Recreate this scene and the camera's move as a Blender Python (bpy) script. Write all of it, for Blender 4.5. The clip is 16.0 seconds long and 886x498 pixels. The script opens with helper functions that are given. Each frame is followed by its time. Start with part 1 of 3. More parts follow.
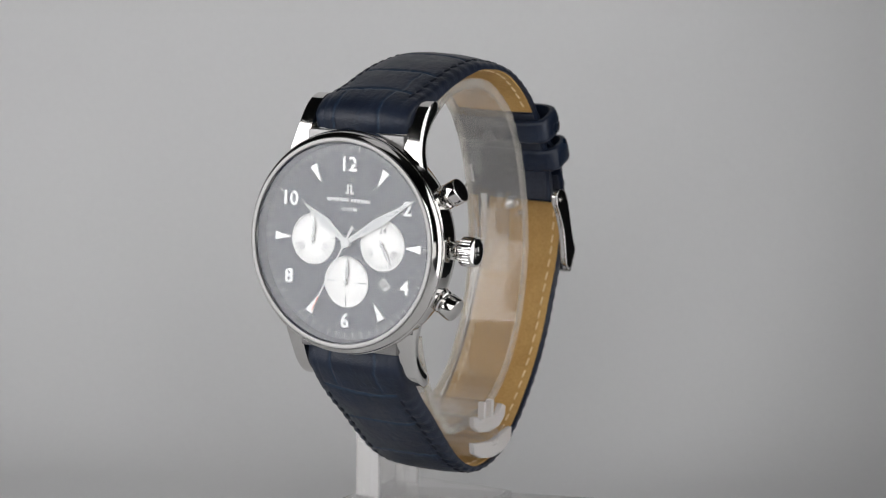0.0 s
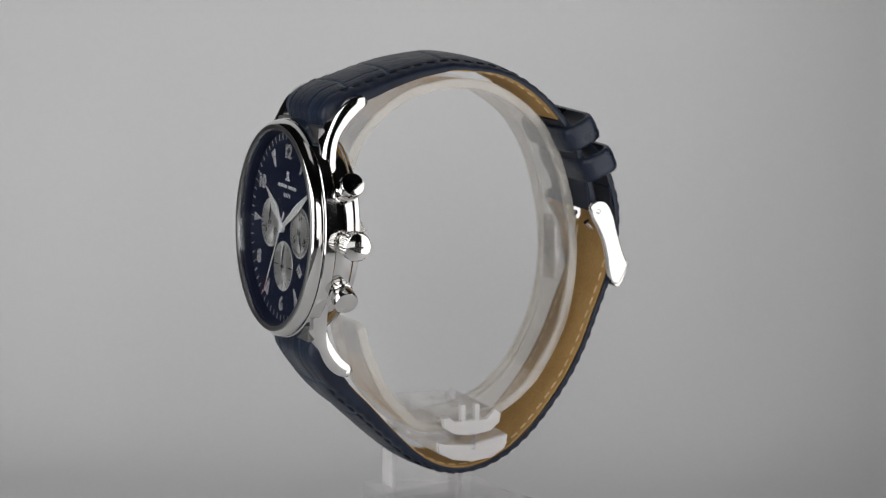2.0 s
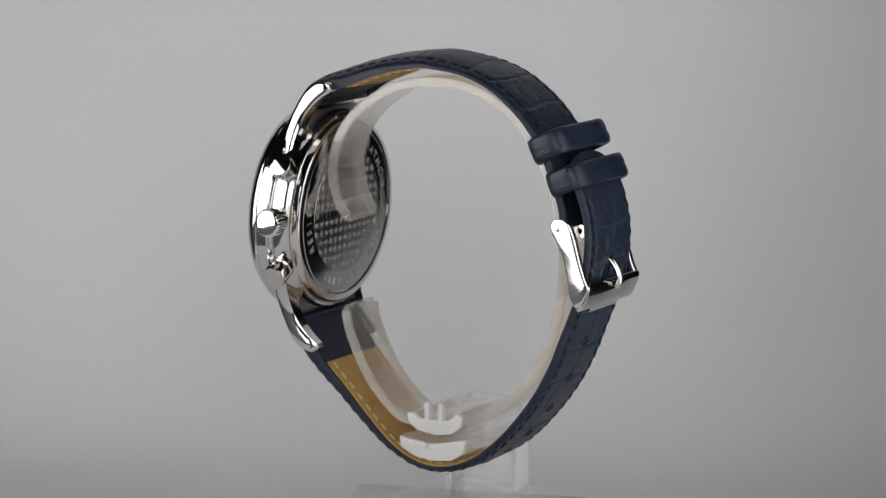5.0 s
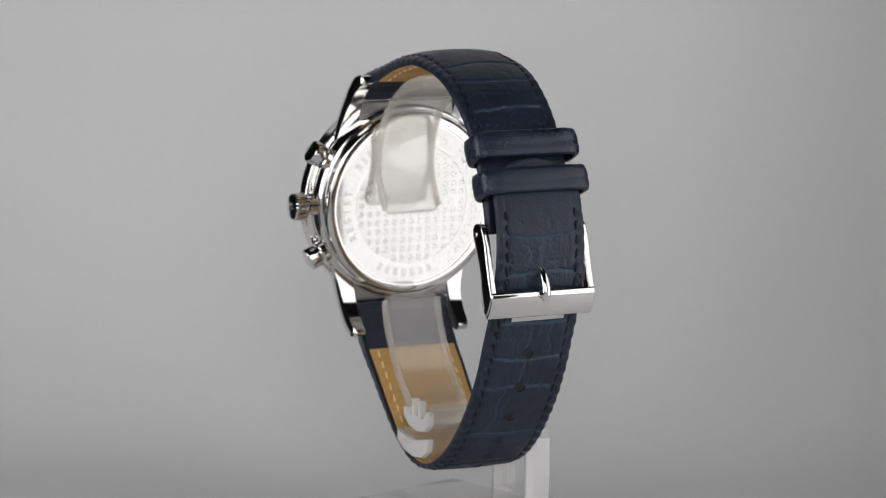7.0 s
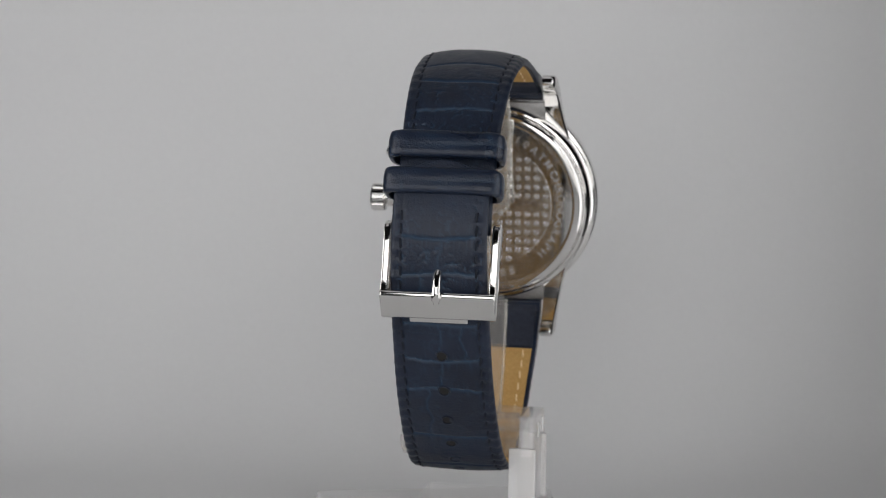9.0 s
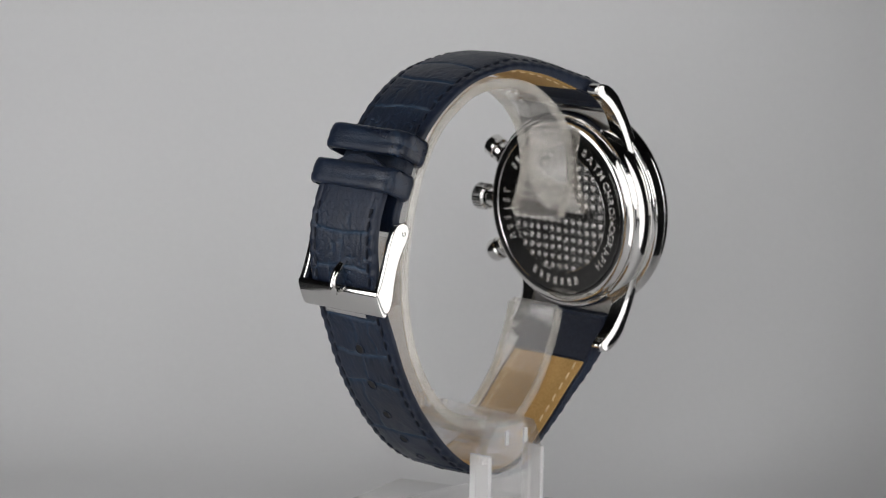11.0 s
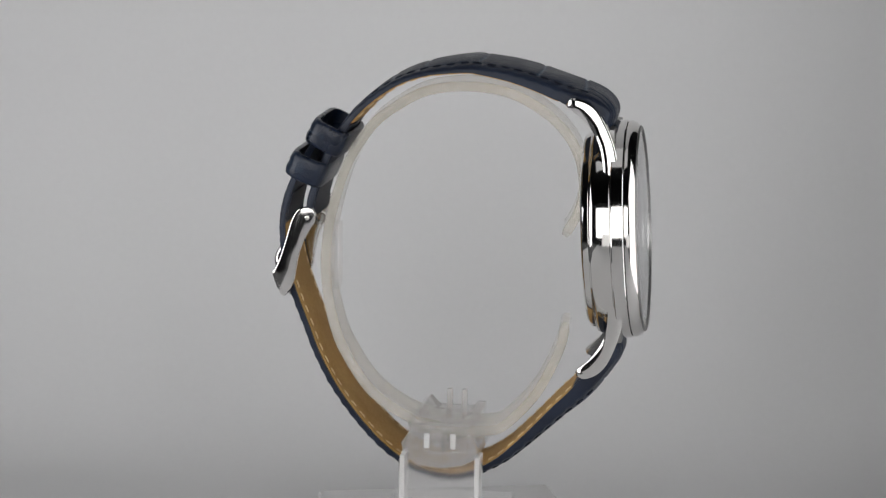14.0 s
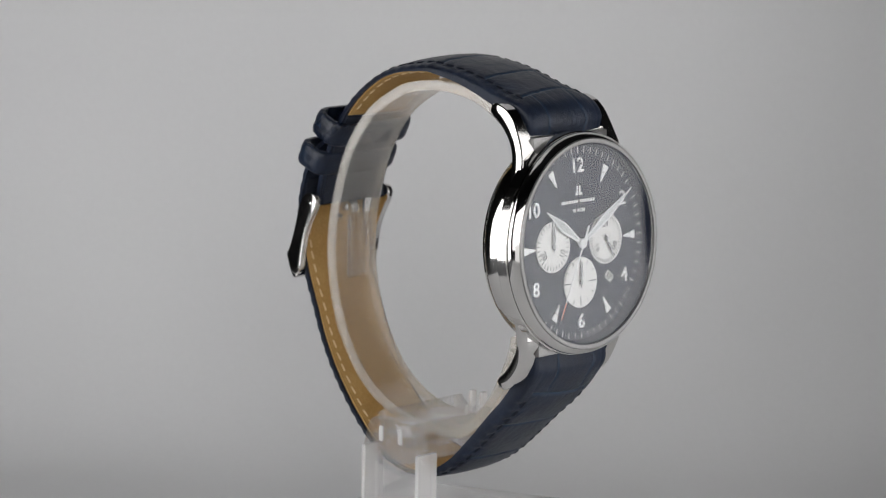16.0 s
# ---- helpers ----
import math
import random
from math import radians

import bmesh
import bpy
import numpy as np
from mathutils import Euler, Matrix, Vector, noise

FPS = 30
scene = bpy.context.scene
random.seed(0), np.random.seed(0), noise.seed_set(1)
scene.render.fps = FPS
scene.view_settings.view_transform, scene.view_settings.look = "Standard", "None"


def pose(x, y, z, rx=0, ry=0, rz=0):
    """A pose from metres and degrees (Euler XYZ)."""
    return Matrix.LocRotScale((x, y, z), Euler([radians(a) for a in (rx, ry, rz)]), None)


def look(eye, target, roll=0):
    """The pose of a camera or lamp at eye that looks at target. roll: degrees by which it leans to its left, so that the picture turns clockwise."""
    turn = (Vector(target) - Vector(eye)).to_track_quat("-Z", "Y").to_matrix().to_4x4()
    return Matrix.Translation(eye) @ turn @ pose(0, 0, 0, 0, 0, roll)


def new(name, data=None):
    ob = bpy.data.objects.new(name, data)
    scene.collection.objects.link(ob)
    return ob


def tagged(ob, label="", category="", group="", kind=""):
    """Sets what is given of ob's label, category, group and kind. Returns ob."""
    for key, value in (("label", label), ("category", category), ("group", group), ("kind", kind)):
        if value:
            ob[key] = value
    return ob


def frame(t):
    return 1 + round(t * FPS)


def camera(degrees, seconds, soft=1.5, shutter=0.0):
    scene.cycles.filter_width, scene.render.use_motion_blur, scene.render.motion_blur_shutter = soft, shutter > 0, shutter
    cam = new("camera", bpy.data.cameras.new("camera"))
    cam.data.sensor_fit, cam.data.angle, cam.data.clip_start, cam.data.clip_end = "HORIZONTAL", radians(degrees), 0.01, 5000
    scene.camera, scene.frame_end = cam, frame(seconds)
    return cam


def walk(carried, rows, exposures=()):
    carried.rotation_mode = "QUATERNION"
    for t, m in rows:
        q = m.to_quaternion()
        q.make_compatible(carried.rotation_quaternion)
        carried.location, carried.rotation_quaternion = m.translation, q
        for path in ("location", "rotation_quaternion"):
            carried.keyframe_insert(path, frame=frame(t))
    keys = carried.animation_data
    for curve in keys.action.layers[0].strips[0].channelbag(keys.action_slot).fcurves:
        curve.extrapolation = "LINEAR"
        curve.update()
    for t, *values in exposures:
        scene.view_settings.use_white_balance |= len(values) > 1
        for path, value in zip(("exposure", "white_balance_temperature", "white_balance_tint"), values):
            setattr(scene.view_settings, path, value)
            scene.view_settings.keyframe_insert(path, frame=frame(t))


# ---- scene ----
# A wristwatch on a clear acrylic display stand turns slowly on a grey paper sweep.
# Lengths below are in millimetres where a name ends in no unit; part() turns them into metres.
MM = 0.001
cam = camera(15.985, 16.0, soft=1.15)
EYE = Vector((0.0, -0.62091, 0.1631))
FORWARD, UP = Vector((-0.003790, 0.986930, -0.161104)), Vector((-0.012469, 0.161046, 0.986868))
RIGHT = FORWARD.cross(UP)
CAM = Matrix((
    (RIGHT.x, UP.x, -FORWARD.x, EYE.x),
    (RIGHT.y, UP.y, -FORWARD.y, EYE.y),
    (RIGHT.z, UP.z, -FORWARD.z, EYE.z),
    (0, 0, 0, 1)))
walk(cam, [(0.0, CAM), (16.0, CAM)], exposures=[(0.0, 0.1), (16.0, 0.1)])
cam.data.dof.use_dof = True
cam.data.dof.focus_distance, cam.data.dof.aperture_fstop = 0.598, 32.0

TURN_RATE, STAND_START, WATCH_START = -17.636, -31.2, -30.97
WATCH_X, WATCH_Y, STAND_X = -0.00247, -0.00077, 0.0009

# ---------------------------------------------------------------- world and light
world = bpy.data.worlds.new("studio_dark")
world.use_nodes = True
world.node_tree.nodes["Background"].inputs[0].default_value = (0.5, 0.51, 0.53, 1)
world.node_tree.nodes["Background"].inputs[1].default_value = 0.08
scene.world = world
LEFT_POWER, RIGHT_POWER = 2.4, 1.02   # radiance of the side softboxes
FRONT_POWER, LOW_POWER = 2.1, 0.8    # radiance of the softboxes behind and below the camera

# ---------------------------------------------------------------- materials


def mat(name, color, rough=0.5, metal=0.0, coat=0.0, spec=0.5):
    m = bpy.data.materials.new(name)
    m.use_nodes = True
    b = m.node_tree.nodes["Principled BSDF"]
    b.inputs["Base Color"].default_value = (*color, 1)
    b.inputs["Roughness"].default_value = rough
    b.inputs["Metallic"].default_value = metal
    b.inputs["Coat Weight"].default_value = coat
    b.inputs["Specular IOR Level"].default_value = spec
    return m


def nd(m, kind, **values):
    n = m.node_tree.nodes.new(kind)
    for key, value in values.items():
        n.inputs[key].default_value = value
    return n


def link(m, a, b):
    m.node_tree.links.new(a, b)


def bsdf(m):
    return m.node_tree.nodes["Principled BSDF"]


def grain(m, scale, lo, hi, rough=None, bump=0.0, dist=0.0001, detail=4.0, big=None):
    """Object-space noise that varies the base colour between lo and hi, the gloss, and the relief."""
    co = nd(m, "ShaderNodeTexCoord")
    n1 = nd(m, "ShaderNodeTexNoise", Scale=scale, Detail=detail)
    link(m, co.outputs["Object"], n1.inputs["Vector"])
    source = n1.outputs["Fac"]
    if big:
        n2 = nd(m, "ShaderNodeTexNoise", Scale=big, Detail=2.0)
        link(m, co.outputs["Object"], n2.inputs["Vector"])
        mix = m.node_tree.nodes.new("ShaderNodeMath")
        mix.operation = "ADD"
        half = m.node_tree.nodes.new("ShaderNodeMath")
        half.operation = "MULTIPLY"
        half.inputs[1].default_value = 0.5
        link(m, n1.outputs["Fac"], mix.inputs[0])
        link(m, n2.outputs["Fac"], mix.inputs[1])
        link(m, mix.outputs[0], half.inputs[0])
        source = half.outputs[0]
    ramp = m.node_tree.nodes.new("ShaderNodeValToRGB")
    ramp.color_ramp.elements[0].position, ramp.color_ramp.elements[1].position = 0.32, 0.68
    ramp.color_ramp.elements[0].color, ramp.color_ramp.elements[1].color = (*lo, 1), (*hi, 1)
    link(m, source, ramp.inputs[0])
    link(m, ramp.outputs[0], bsdf(m).inputs["Base Color"])
    if rough:
        mr = nd(m, "ShaderNodeMapRange")
        mr.inputs["From Min"].default_value, mr.inputs["From Max"].default_value = 0.3, 0.7
        mr.inputs["To Min"].default_value, mr.inputs["To Max"].default_value = rough
        link(m, source, mr.inputs["Value"])
        link(m, mr.outputs[0], bsdf(m).inputs["Roughness"])
    if bump:
        b = nd(m, "ShaderNodeBump", Strength=bump, Distance=dist)
        link(m, n1.outputs["Fac"], b.inputs["Height"])
        link(m, b.outputs[0], bsdf(m).inputs["Normal"])
    return m


PAPER = grain(mat("pale_paper", (0.7, 0.7, 0.7), 0.9, spec=0.15), 900.0, (0.70, 0.698, 0.70), (0.73, 0.728, 0.73), big=9.0)
STUDIO = grain(mat("studio_wall", (0.05, 0.05, 0.05), 0.8), 6.0, (0.035, 0.035, 0.036), (0.055, 0.055, 0.057))
STEEL = mat("polished_steel", (0.82, 0.805, 0.785), 0.05, 1.0)
grain(STEEL, 260.0, (0.71, 0.698, 0.68), (0.75, 0.738, 0.72), rough=(0.06, 0.10), big=60.0)
SATIN = mat("satin_steel", (0.8, 0.785, 0.76), 0.14, 1.0)
grain(SATIN, 2600.0, (0.74, 0.72, 0.69), (0.82, 0.80, 0.77), rough=(0.11, 0.17), big=120.0)
RECESS = grain(mat("polished_ring_steel", (0.6, 0.59, 0.57), 0.06, 1.0), 1500.0, (0.56, 0.55, 0.53), (0.62, 0.61, 0.59), rough=(0.05, 0.09))
FIELD = grain(mat("brushed_back_steel", (0.6, 0.59, 0.57), 0.3, 1.0), 2600.0, (0.56, 0.55, 0.53), (0.64, 0.63, 0.61), rough=(0.13, 0.18), big=150.0)
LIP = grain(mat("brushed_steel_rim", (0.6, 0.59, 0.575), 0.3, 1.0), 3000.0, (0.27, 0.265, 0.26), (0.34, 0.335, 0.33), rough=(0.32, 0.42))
ETCHED = mat("etched_steel", (0.74, 0.725, 0.70), 0.27, 0.85)
LEATHER = mat("navy_leather", (0.012, 0.02, 0.045), 0.42, spec=0.42)
LINING = grain(mat("tan_lining", (0.45, 0.27, 0.09), 0.75, spec=0.25), 1700.0, (0.45, 0.265, 0.085), (0.58, 0.365, 0.14), bump=0.5, dist=0.00015, big=160.0)
NAVY_LINING = grain(mat("navy_lining", (0.012, 0.016, 0.03), 0.6), 1500.0, (0.010, 0.014, 0.027), (0.018, 0.024, 0.042), bump=0.4, dist=0.0001)
NAVY_THREAD = mat("navy_thread", (0.006, 0.009, 0.018), 0.6, spec=0.3)
TAN_THREAD = mat("cream_thread", (0.78, 0.60, 0.34), 0.7)
DIAL = grain(mat("dark_blue_dial", (0.012, 0.016, 0.032), 0.4, spec=0.2), 3200.0, (0.009, 0.013, 0.032), (0.013, 0.0185, 0.045), big=200.0)
APPLIED = grain(mat("polished_applied_steel", (0.8, 0.8, 0.79), 0.3, 0.6), 900.0, (0.78, 0.78, 0.77), (0.84, 0.84, 0.83), rough=(0.25, 0.34))
SMALL_STEEL = mat("dark_polished_pointer", (0.3, 0.295, 0.29), 0.25, 1.0)
TICK = mat("grey_white_print", (0.82, 0.82, 0.82), 0.5)
PRINT = mat("white_print", (0.9, 0.9, 0.89), 0.35)
LUME = grain(mat("pointer_inlay", (0.62, 0.63, 0.62), 0.6), 2500.0, (0.58, 0.59, 0.58), (0.68, 0.69, 0.68))
INK = mat("dark_grey_print", (0.03, 0.03, 0.033), 0.6, spec=0.2)
ORANGE = mat("orange_paint", (0.75, 0.14, 0.03), 0.4)
SILVER = mat("silver_subdial", (0.80, 0.785, 0.755), 0.42, 0.75)
bsdf(SILVER).inputs["Anisotropic"].default_value = 0.85
_tan = SILVER.node_tree.nodes.new("ShaderNodeTangent")
_tan.direction_type, _tan.axis = "RADIAL", "Y"
link(SILVER, _tan.outputs[0], bsdf(SILVER).inputs["Tangent"])
DATE = mat("pale_date_disc", (0.5, 0.5, 0.49), 0.6)
HOLE = mat("hole_shade", (0.012, 0.011, 0.01), 0.9)
BLACK_FABRIC = grain(mat("black_softbox_fabric", (0.02, 0.02, 0.02), 0.8), 300.0, (0.015, 0.015, 0.015), (0.028, 0.028, 0.028))

# fine creases and pores on the leather
_co = nd(LEATHER, "ShaderNodeTexCoord")
_map = nd(LEATHER, "ShaderNodeMapping", Scale=(1.0, 0.22, 0.22))
_n1 = nd(LEATHER, "ShaderNodeTexNoise", Scale=900.0, Detail=5.0, Roughness=0.6)
_n2 = nd(LEATHER, "ShaderNodeTexNoise", Scale=2600.0, Detail=3.0)
_n3 = nd(LEATHER, "ShaderNodeTexNoise", Scale=110.0, Detail=2.0)
link(LEATHER, _co.outputs["Object"], _map.inputs["Vector"])
link(LEATHER, _map.outputs[0], _n1.inputs["Vector"])
link(LEATHER, _co.outputs["Object"], _n2.inputs["Vector"])
link(LEATHER, _co.outputs["Object"], _n3.inputs["Vector"])
_mx = nd(LEATHER, "ShaderNodeMath")
_mx.operation = "ADD"
link(LEATHER, _n1.outputs["Fac"], _mx.inputs[0])
link(LEATHER, _n2.outputs["Fac"], _mx.inputs[1])
_b = nd(LEATHER, "ShaderNodeBump", Strength=0.7, Distance=0.00014)
link(LEATHER, _mx.outputs[0], _b.inputs["Height"])
link(LEATHER, _b.outputs[0], bsdf(LEATHER).inputs["Normal"])
_r = LEATHER.node_tree.nodes.new("ShaderNodeValToRGB")
_r.color_ramp.elements[0].position, _r.color_ramp.elements[1].position = 0.3, 0.75
_r.color_ramp.elements[0].color, _r.color_ramp.elements[1].color = (0.0045, 0.0085, 0.021, 1), (0.0105, 0.0185, 0.040, 1)
link(LEATHER, _n3.outputs["Fac"], _r.inputs[0])
# lighter blue sheen painted into the embossed grooves, plus random mottling (mesh attribute)
_at = LEATHER.node_tree.nodes.new("ShaderNodeAttribute")
_at.attribute_name = "groove_sheen"
_cm = LEATHER.node_tree.nodes.new("ShaderNodeMix")
_cm.data_type = "RGBA"
link(LEATHER, _at.outputs["Fac"], _cm.inputs[0])
link(LEATHER, _r.outputs[0], _cm.inputs[6])
_cm.inputs[7].default_value = (0.023, 0.053, 0.098, 1)
link(LEATHER, _cm.outputs[2], bsdf(LEATHER).inputs["Base Color"])
_rr = nd(LEATHER, "ShaderNodeMapRange")
_rr.inputs["From Min"].default_value, _rr.inputs["From Max"].default_value = 0.3, 0.7
_rr.inputs["To Min"].default_value, _rr.inputs["To Max"].default_value = 0.32, 0.48
link(LEATHER, _n3.outputs["Fac"], _rr.inputs["Value"])
link(LEATHER, _rr.outputs[0], bsdf(LEATHER).inputs["Roughness"])

KEEPER_LEATHER = LEATHER.copy()
KEEPER_LEATHER.name = "glossy_navy_leather"
bsdf(KEEPER_LEATHER).inputs["Specular IOR Level"].default_value = 0.45
for _node in KEEPER_LEATHER.node_tree.nodes:
    if _node.bl_idname == "ShaderNodeMapRange":
        _node.inputs["To Min"].default_value, _node.inputs["To Max"].default_value = 0.24, 0.36

# brushed rays on the small dials
_co = nd(SILVER, "ShaderNodeTexCoord")
_n = nd(SILVER, "ShaderNodeTexNoise", Scale=1800.0, Detail=2.0)
link(SILVER, _co.outputs["Object"], _n.inputs["Vector"])
_b = nd(SILVER, "ShaderNodeBump", Strength=0.12, Distance=0.00004)
link(SILVER, _n.outputs["Fac"], _b.inputs["Height"])
link(SILVER, _b.outputs[0], bsdf(SILVER).inputs["Normal"])


def clear(name, tint, rough, share, ior=1.49, haze=0.0, body=(0.9, 0.88, 0.86)):
    """Clear plastic or glass: part refracting body, part straight view, with surface gloss."""
    m = bpy.data.materials.new(name)
    m.use_nodes = True
    t = m.node_tree
    t.nodes.clear()
    out = t.nodes.new("ShaderNodeOutputMaterial")
    glass = t.nodes.new("ShaderNodeBsdfGlass")
    glass.inputs["Color"].default_value = (*tint, 1)
    glass.inputs["Roughness"].default_value = rough
    glass.inputs["IOR"].default_value = ior
    see = t.nodes.new("ShaderNodeBsdfTransparent")
    see.inputs["Color"].default_value = (*tint, 1)
    gloss = t.nodes.new("ShaderNodeBsdfGlossy")
    gloss.inputs["Color"].default_value = (1, 1, 1, 1)
    gloss.inputs["Roughness"].default_value = rough
    # Schlick's curve from the facing angle, the same on both sides of a sheet
    lw = t.nodes.new("ShaderNodeLayerWeight")
    lw.inputs["Blend"].default_value = 0.5
    r0 = ((ior - 1) / (ior + 1)) ** 2
    p5 = t.nodes.new("ShaderNodeMath")
    p5.operation = "POWER"
    p5.inputs[1].default_value = 5.0
    fres = t.nodes.new("ShaderNodeMath")
    fres.operation = "MULTIPLY_ADD"
    fres.inputs[1].default_value, fres.inputs[2].default_value = 1 - r0, r0
    t.links.new(lw.outputs["Facing"], p5.inputs[0])
    t.links.new(p5.outputs[0], fres.inputs[0])
    sheet = t.nodes.new("ShaderNodeMixShader")
    t.links.new(fres.outputs[0], sheet.inputs[0])
    t.links.new(see.outputs[0], sheet.inputs[1])
    t.links.new(gloss.outputs[0], sheet.inputs[2])
    both = t.nodes.new("ShaderNodeMixShader")
    both.inputs[0].default_value = share
    t.links.new(sheet.outputs[0], both.inputs[1])
    t.links.new(glass.outputs[0], both.inputs[2])
    cloudy = t.nodes.new("ShaderNodeMixShader")
    cloudy.inputs[0].default_value = haze
    soft = t.nodes.new("ShaderNodeBsdfDiffuse")
    soft.inputs["Color"].default_value = (*body, 1)
    t.links.new(both.outputs[0], cloudy.inputs[1])
    t.links.new(soft.outputs[0], cloudy.inputs[2])
    t.links.new(cloudy.outputs[0], out.inputs[0])
    return m


def milky(name):
    """Acrylic with a cloudy, sanded body that scatters light."""
    m = mat(name, (0.96, 0.955, 0.955), 0.25)
    bsdf(m).inputs["Transmission Weight"].default_value = 0.3
    bsdf(m).inputs["IOR"].default_value = 1.49
    return m


RING_EDGE = clear("sawn_acrylic_edge", (0.995, 0.985, 0.965), 0.08, 0.3, haze=0.15, body=(0.9, 0.87, 0.81))
RING = clear("ring_acrylic", (0.99, 0.985, 0.975), 0.05, 0.2, haze=0.09, body=(0.92, 0.89, 0.84))
HAZY = clear("cloudy_acrylic", (0.985, 0.98, 0.975), 0.12, 0.4, haze=0.38, body=(0.94, 0.93, 0.92))
# white haze paints the bright edge highlights of the clear post
RIB_EDGE = clear("edge_highlight_acrylic", (0.995, 0.992, 0.988), 0.05, 0.3, haze=0.42, body=(0.95, 0.945, 0.94))
ACRYLIC = clear("clear_acrylic", (0.995, 0.992, 0.988), 0.02, 0.25, haze=0.05, body=(0.93, 0.92, 0.92))
FROSTED = milky("milky_acrylic")
CRYSTAL = clear("watch_crystal", (0.97, 0.975, 0.98), 0.0, 0.0, 1.6)


def glow(name, color, power):
    m = bpy.data.materials.new(name)
    m.use_nodes = True
    b = bsdf(m)
    b.inputs["Base Color"].default_value = (0.8, 0.8, 0.8, 1)
    b.inputs["Emission Color"].default_value = (*color, 1)
    b.inputs["Emission Strength"].default_value = power
    return m


LEFT_GLOW = glow("left_diffuser_light", (1.0, 0.995, 1.005), LEFT_POWER)
RIGHT_GLOW = glow("right_diffuser_light", (1.0, 0.995, 1.005), RIGHT_POWER)
ADDED_TOP_GLOW = glow("added_overhead_light", (1.0, 0.995, 1.005), 0.3)
LOW_GLOW = glow("low_diffuser_light", (1.0, 0.99, 0.975), LOW_POWER)
FRONT_GLOW = glow("front_diffuser_light", (1.0, 0.995, 1.0), FRONT_POWER)

# ---------------------------------------------------------------- mesh helpers


def part(name, bm, material, parent=None, label="", smooth=True, scale=MM, matrix=None, angle=35):
    """Links a bmesh as one mesh object under a thing or a part."""
    if matrix is not None:
        bmesh.ops.transform(bm, matrix=matrix, verts=bm.verts)
    bmesh.ops.scale(bm, vec=(scale,) * 3, verts=bm.verts)
    bmesh.ops.recalc_face_normals(bm, faces=bm.faces)
    me = bpy.data.meshes.new(name)
    bm.to_mesh(me)
    bm.free()
    me.materials.append(material)
    if smooth:
        me.polygons.foreach_set("use_smooth", [True] * len(me.polygons))
        me.set_sharp_from_angle(angle=radians(angle))
    ob = new(name, me)
    if parent:
        ob.parent = parent
    if label:
        tagged(ob, label)
    return ob


def lathe(profile, steps=96, cap=True):
    """Turns (r, n) points about the z axis; n goes along z. Ends are closed where cap is set."""
    bm = bmesh.new()
    rings = []
    for r, n in profile:
        if r < 1e-6:
            rings.append([bm.verts.new((0, 0, n))])
        else:
            rings.append([bm.verts.new((r * math.cos(2 * math.pi * k / steps), r * math.sin(2 * math.pi * k / steps), n)) for k in range(steps)])
    for a, b in zip(rings, rings[1:]):
        for k in range(steps):
            j = (k + 1) % steps
            if len(a) == 1 and len(b) == 1:
                continue
            if len(a) == 1:
                bm.faces.new((a[0], b[k], b[j]))
            elif len(b) == 1:
                bm.faces.new((a[k], b[0], a[j]))
            else:
                bm.faces.new((a[k], b[k], b[j], a[j]))
    return bm


def loft(sections, closed=True):
    """A skin through equal-length loops of points, ends capped."""
    bm = bmesh.new()
    rows = [[bm.verts.new(p) for p in s] for s in sections]
    n = len(rows[0])
    for a, b in zip(rows, rows[1:]):
        for k in range(n):
            j = (k + 1) % n
            bm.faces.new((a[k], a[j], b[j], b[k]))
    if closed:
        bm.faces.new(rows[0])
        bm.faces.new(rows[-1])
    return bm


def slab(outline, n0, n1, bevel=0.0, steps=2):
    """A plate from a flat outline (x, y), between heights n0 and n1."""
    bm = bmesh.new()
    lo = [bm.verts.new((x, y, n0)) for x, y in outline]
    hi = [bm.verts.new((x, y, n1)) for x, y in outline]
    bm.faces.new(lo)
    bm.faces.new(hi)
    for k in range(len(lo)):
        j = (k + 1) % len(lo)
        bm.faces.new((lo[k], lo[j], hi[j], hi[k]))
    bmesh.ops.recalc_face_normals(bm, faces=bm.faces)
    if bevel:
        bmesh.ops.bevel(bm, geom=list(bm.edges), offset=bevel, segments=steps, profile=0.6, affect="EDGES")
    return bm


def box(x0, x1, y0, y1, z0, z1, bevel=0.0, steps=2):
    return slab([(x0, y0), (x1, y0), (x1, y1), (x0, y1)], z0, z1, bevel, steps)


def spline(pts, step):
    """Points at even steps along a smooth curve through pts (Catmull-Rom)."""
    p = [Vector(q) for q in pts]
    p = [2 * p[0] - p[1]] + p + [2 * p[-1] - p[-2]]
    fine = []
    for i in range(1, len(p) - 2):
        for k in range(24):
            t = k / 24
            fine.append(0.5 * (2 * p[i] + (p[i + 1] - p[i - 1]) * t + (2 * p[i - 1] - 5 * p[i] + 4 * p[i + 1] - p[i + 2]) * t * t
                               + (3 * p[i] - p[i - 1] - 3 * p[i + 1] + p[i + 2]) * t ** 3))
    fine.append(p[-2])
    d = [0.0]
    for a, b in zip(fine, fine[1:]):
        d.append(d[-1] + (b - a).length)
    count = max(2, round(d[-1] / step))
    out, j = [], 0
    for k in range(count + 1):
        s = d[-1] * k / count
        while j < len(d) - 2 and d[j + 1] < s:
            j += 1
        f = (s - d[j]) / max(1e-9, d[j + 1] - d[j])
        out.append(fine[j].lerp(fine[j + 1], min(1, max(0, f))))
    return out, d[-1]


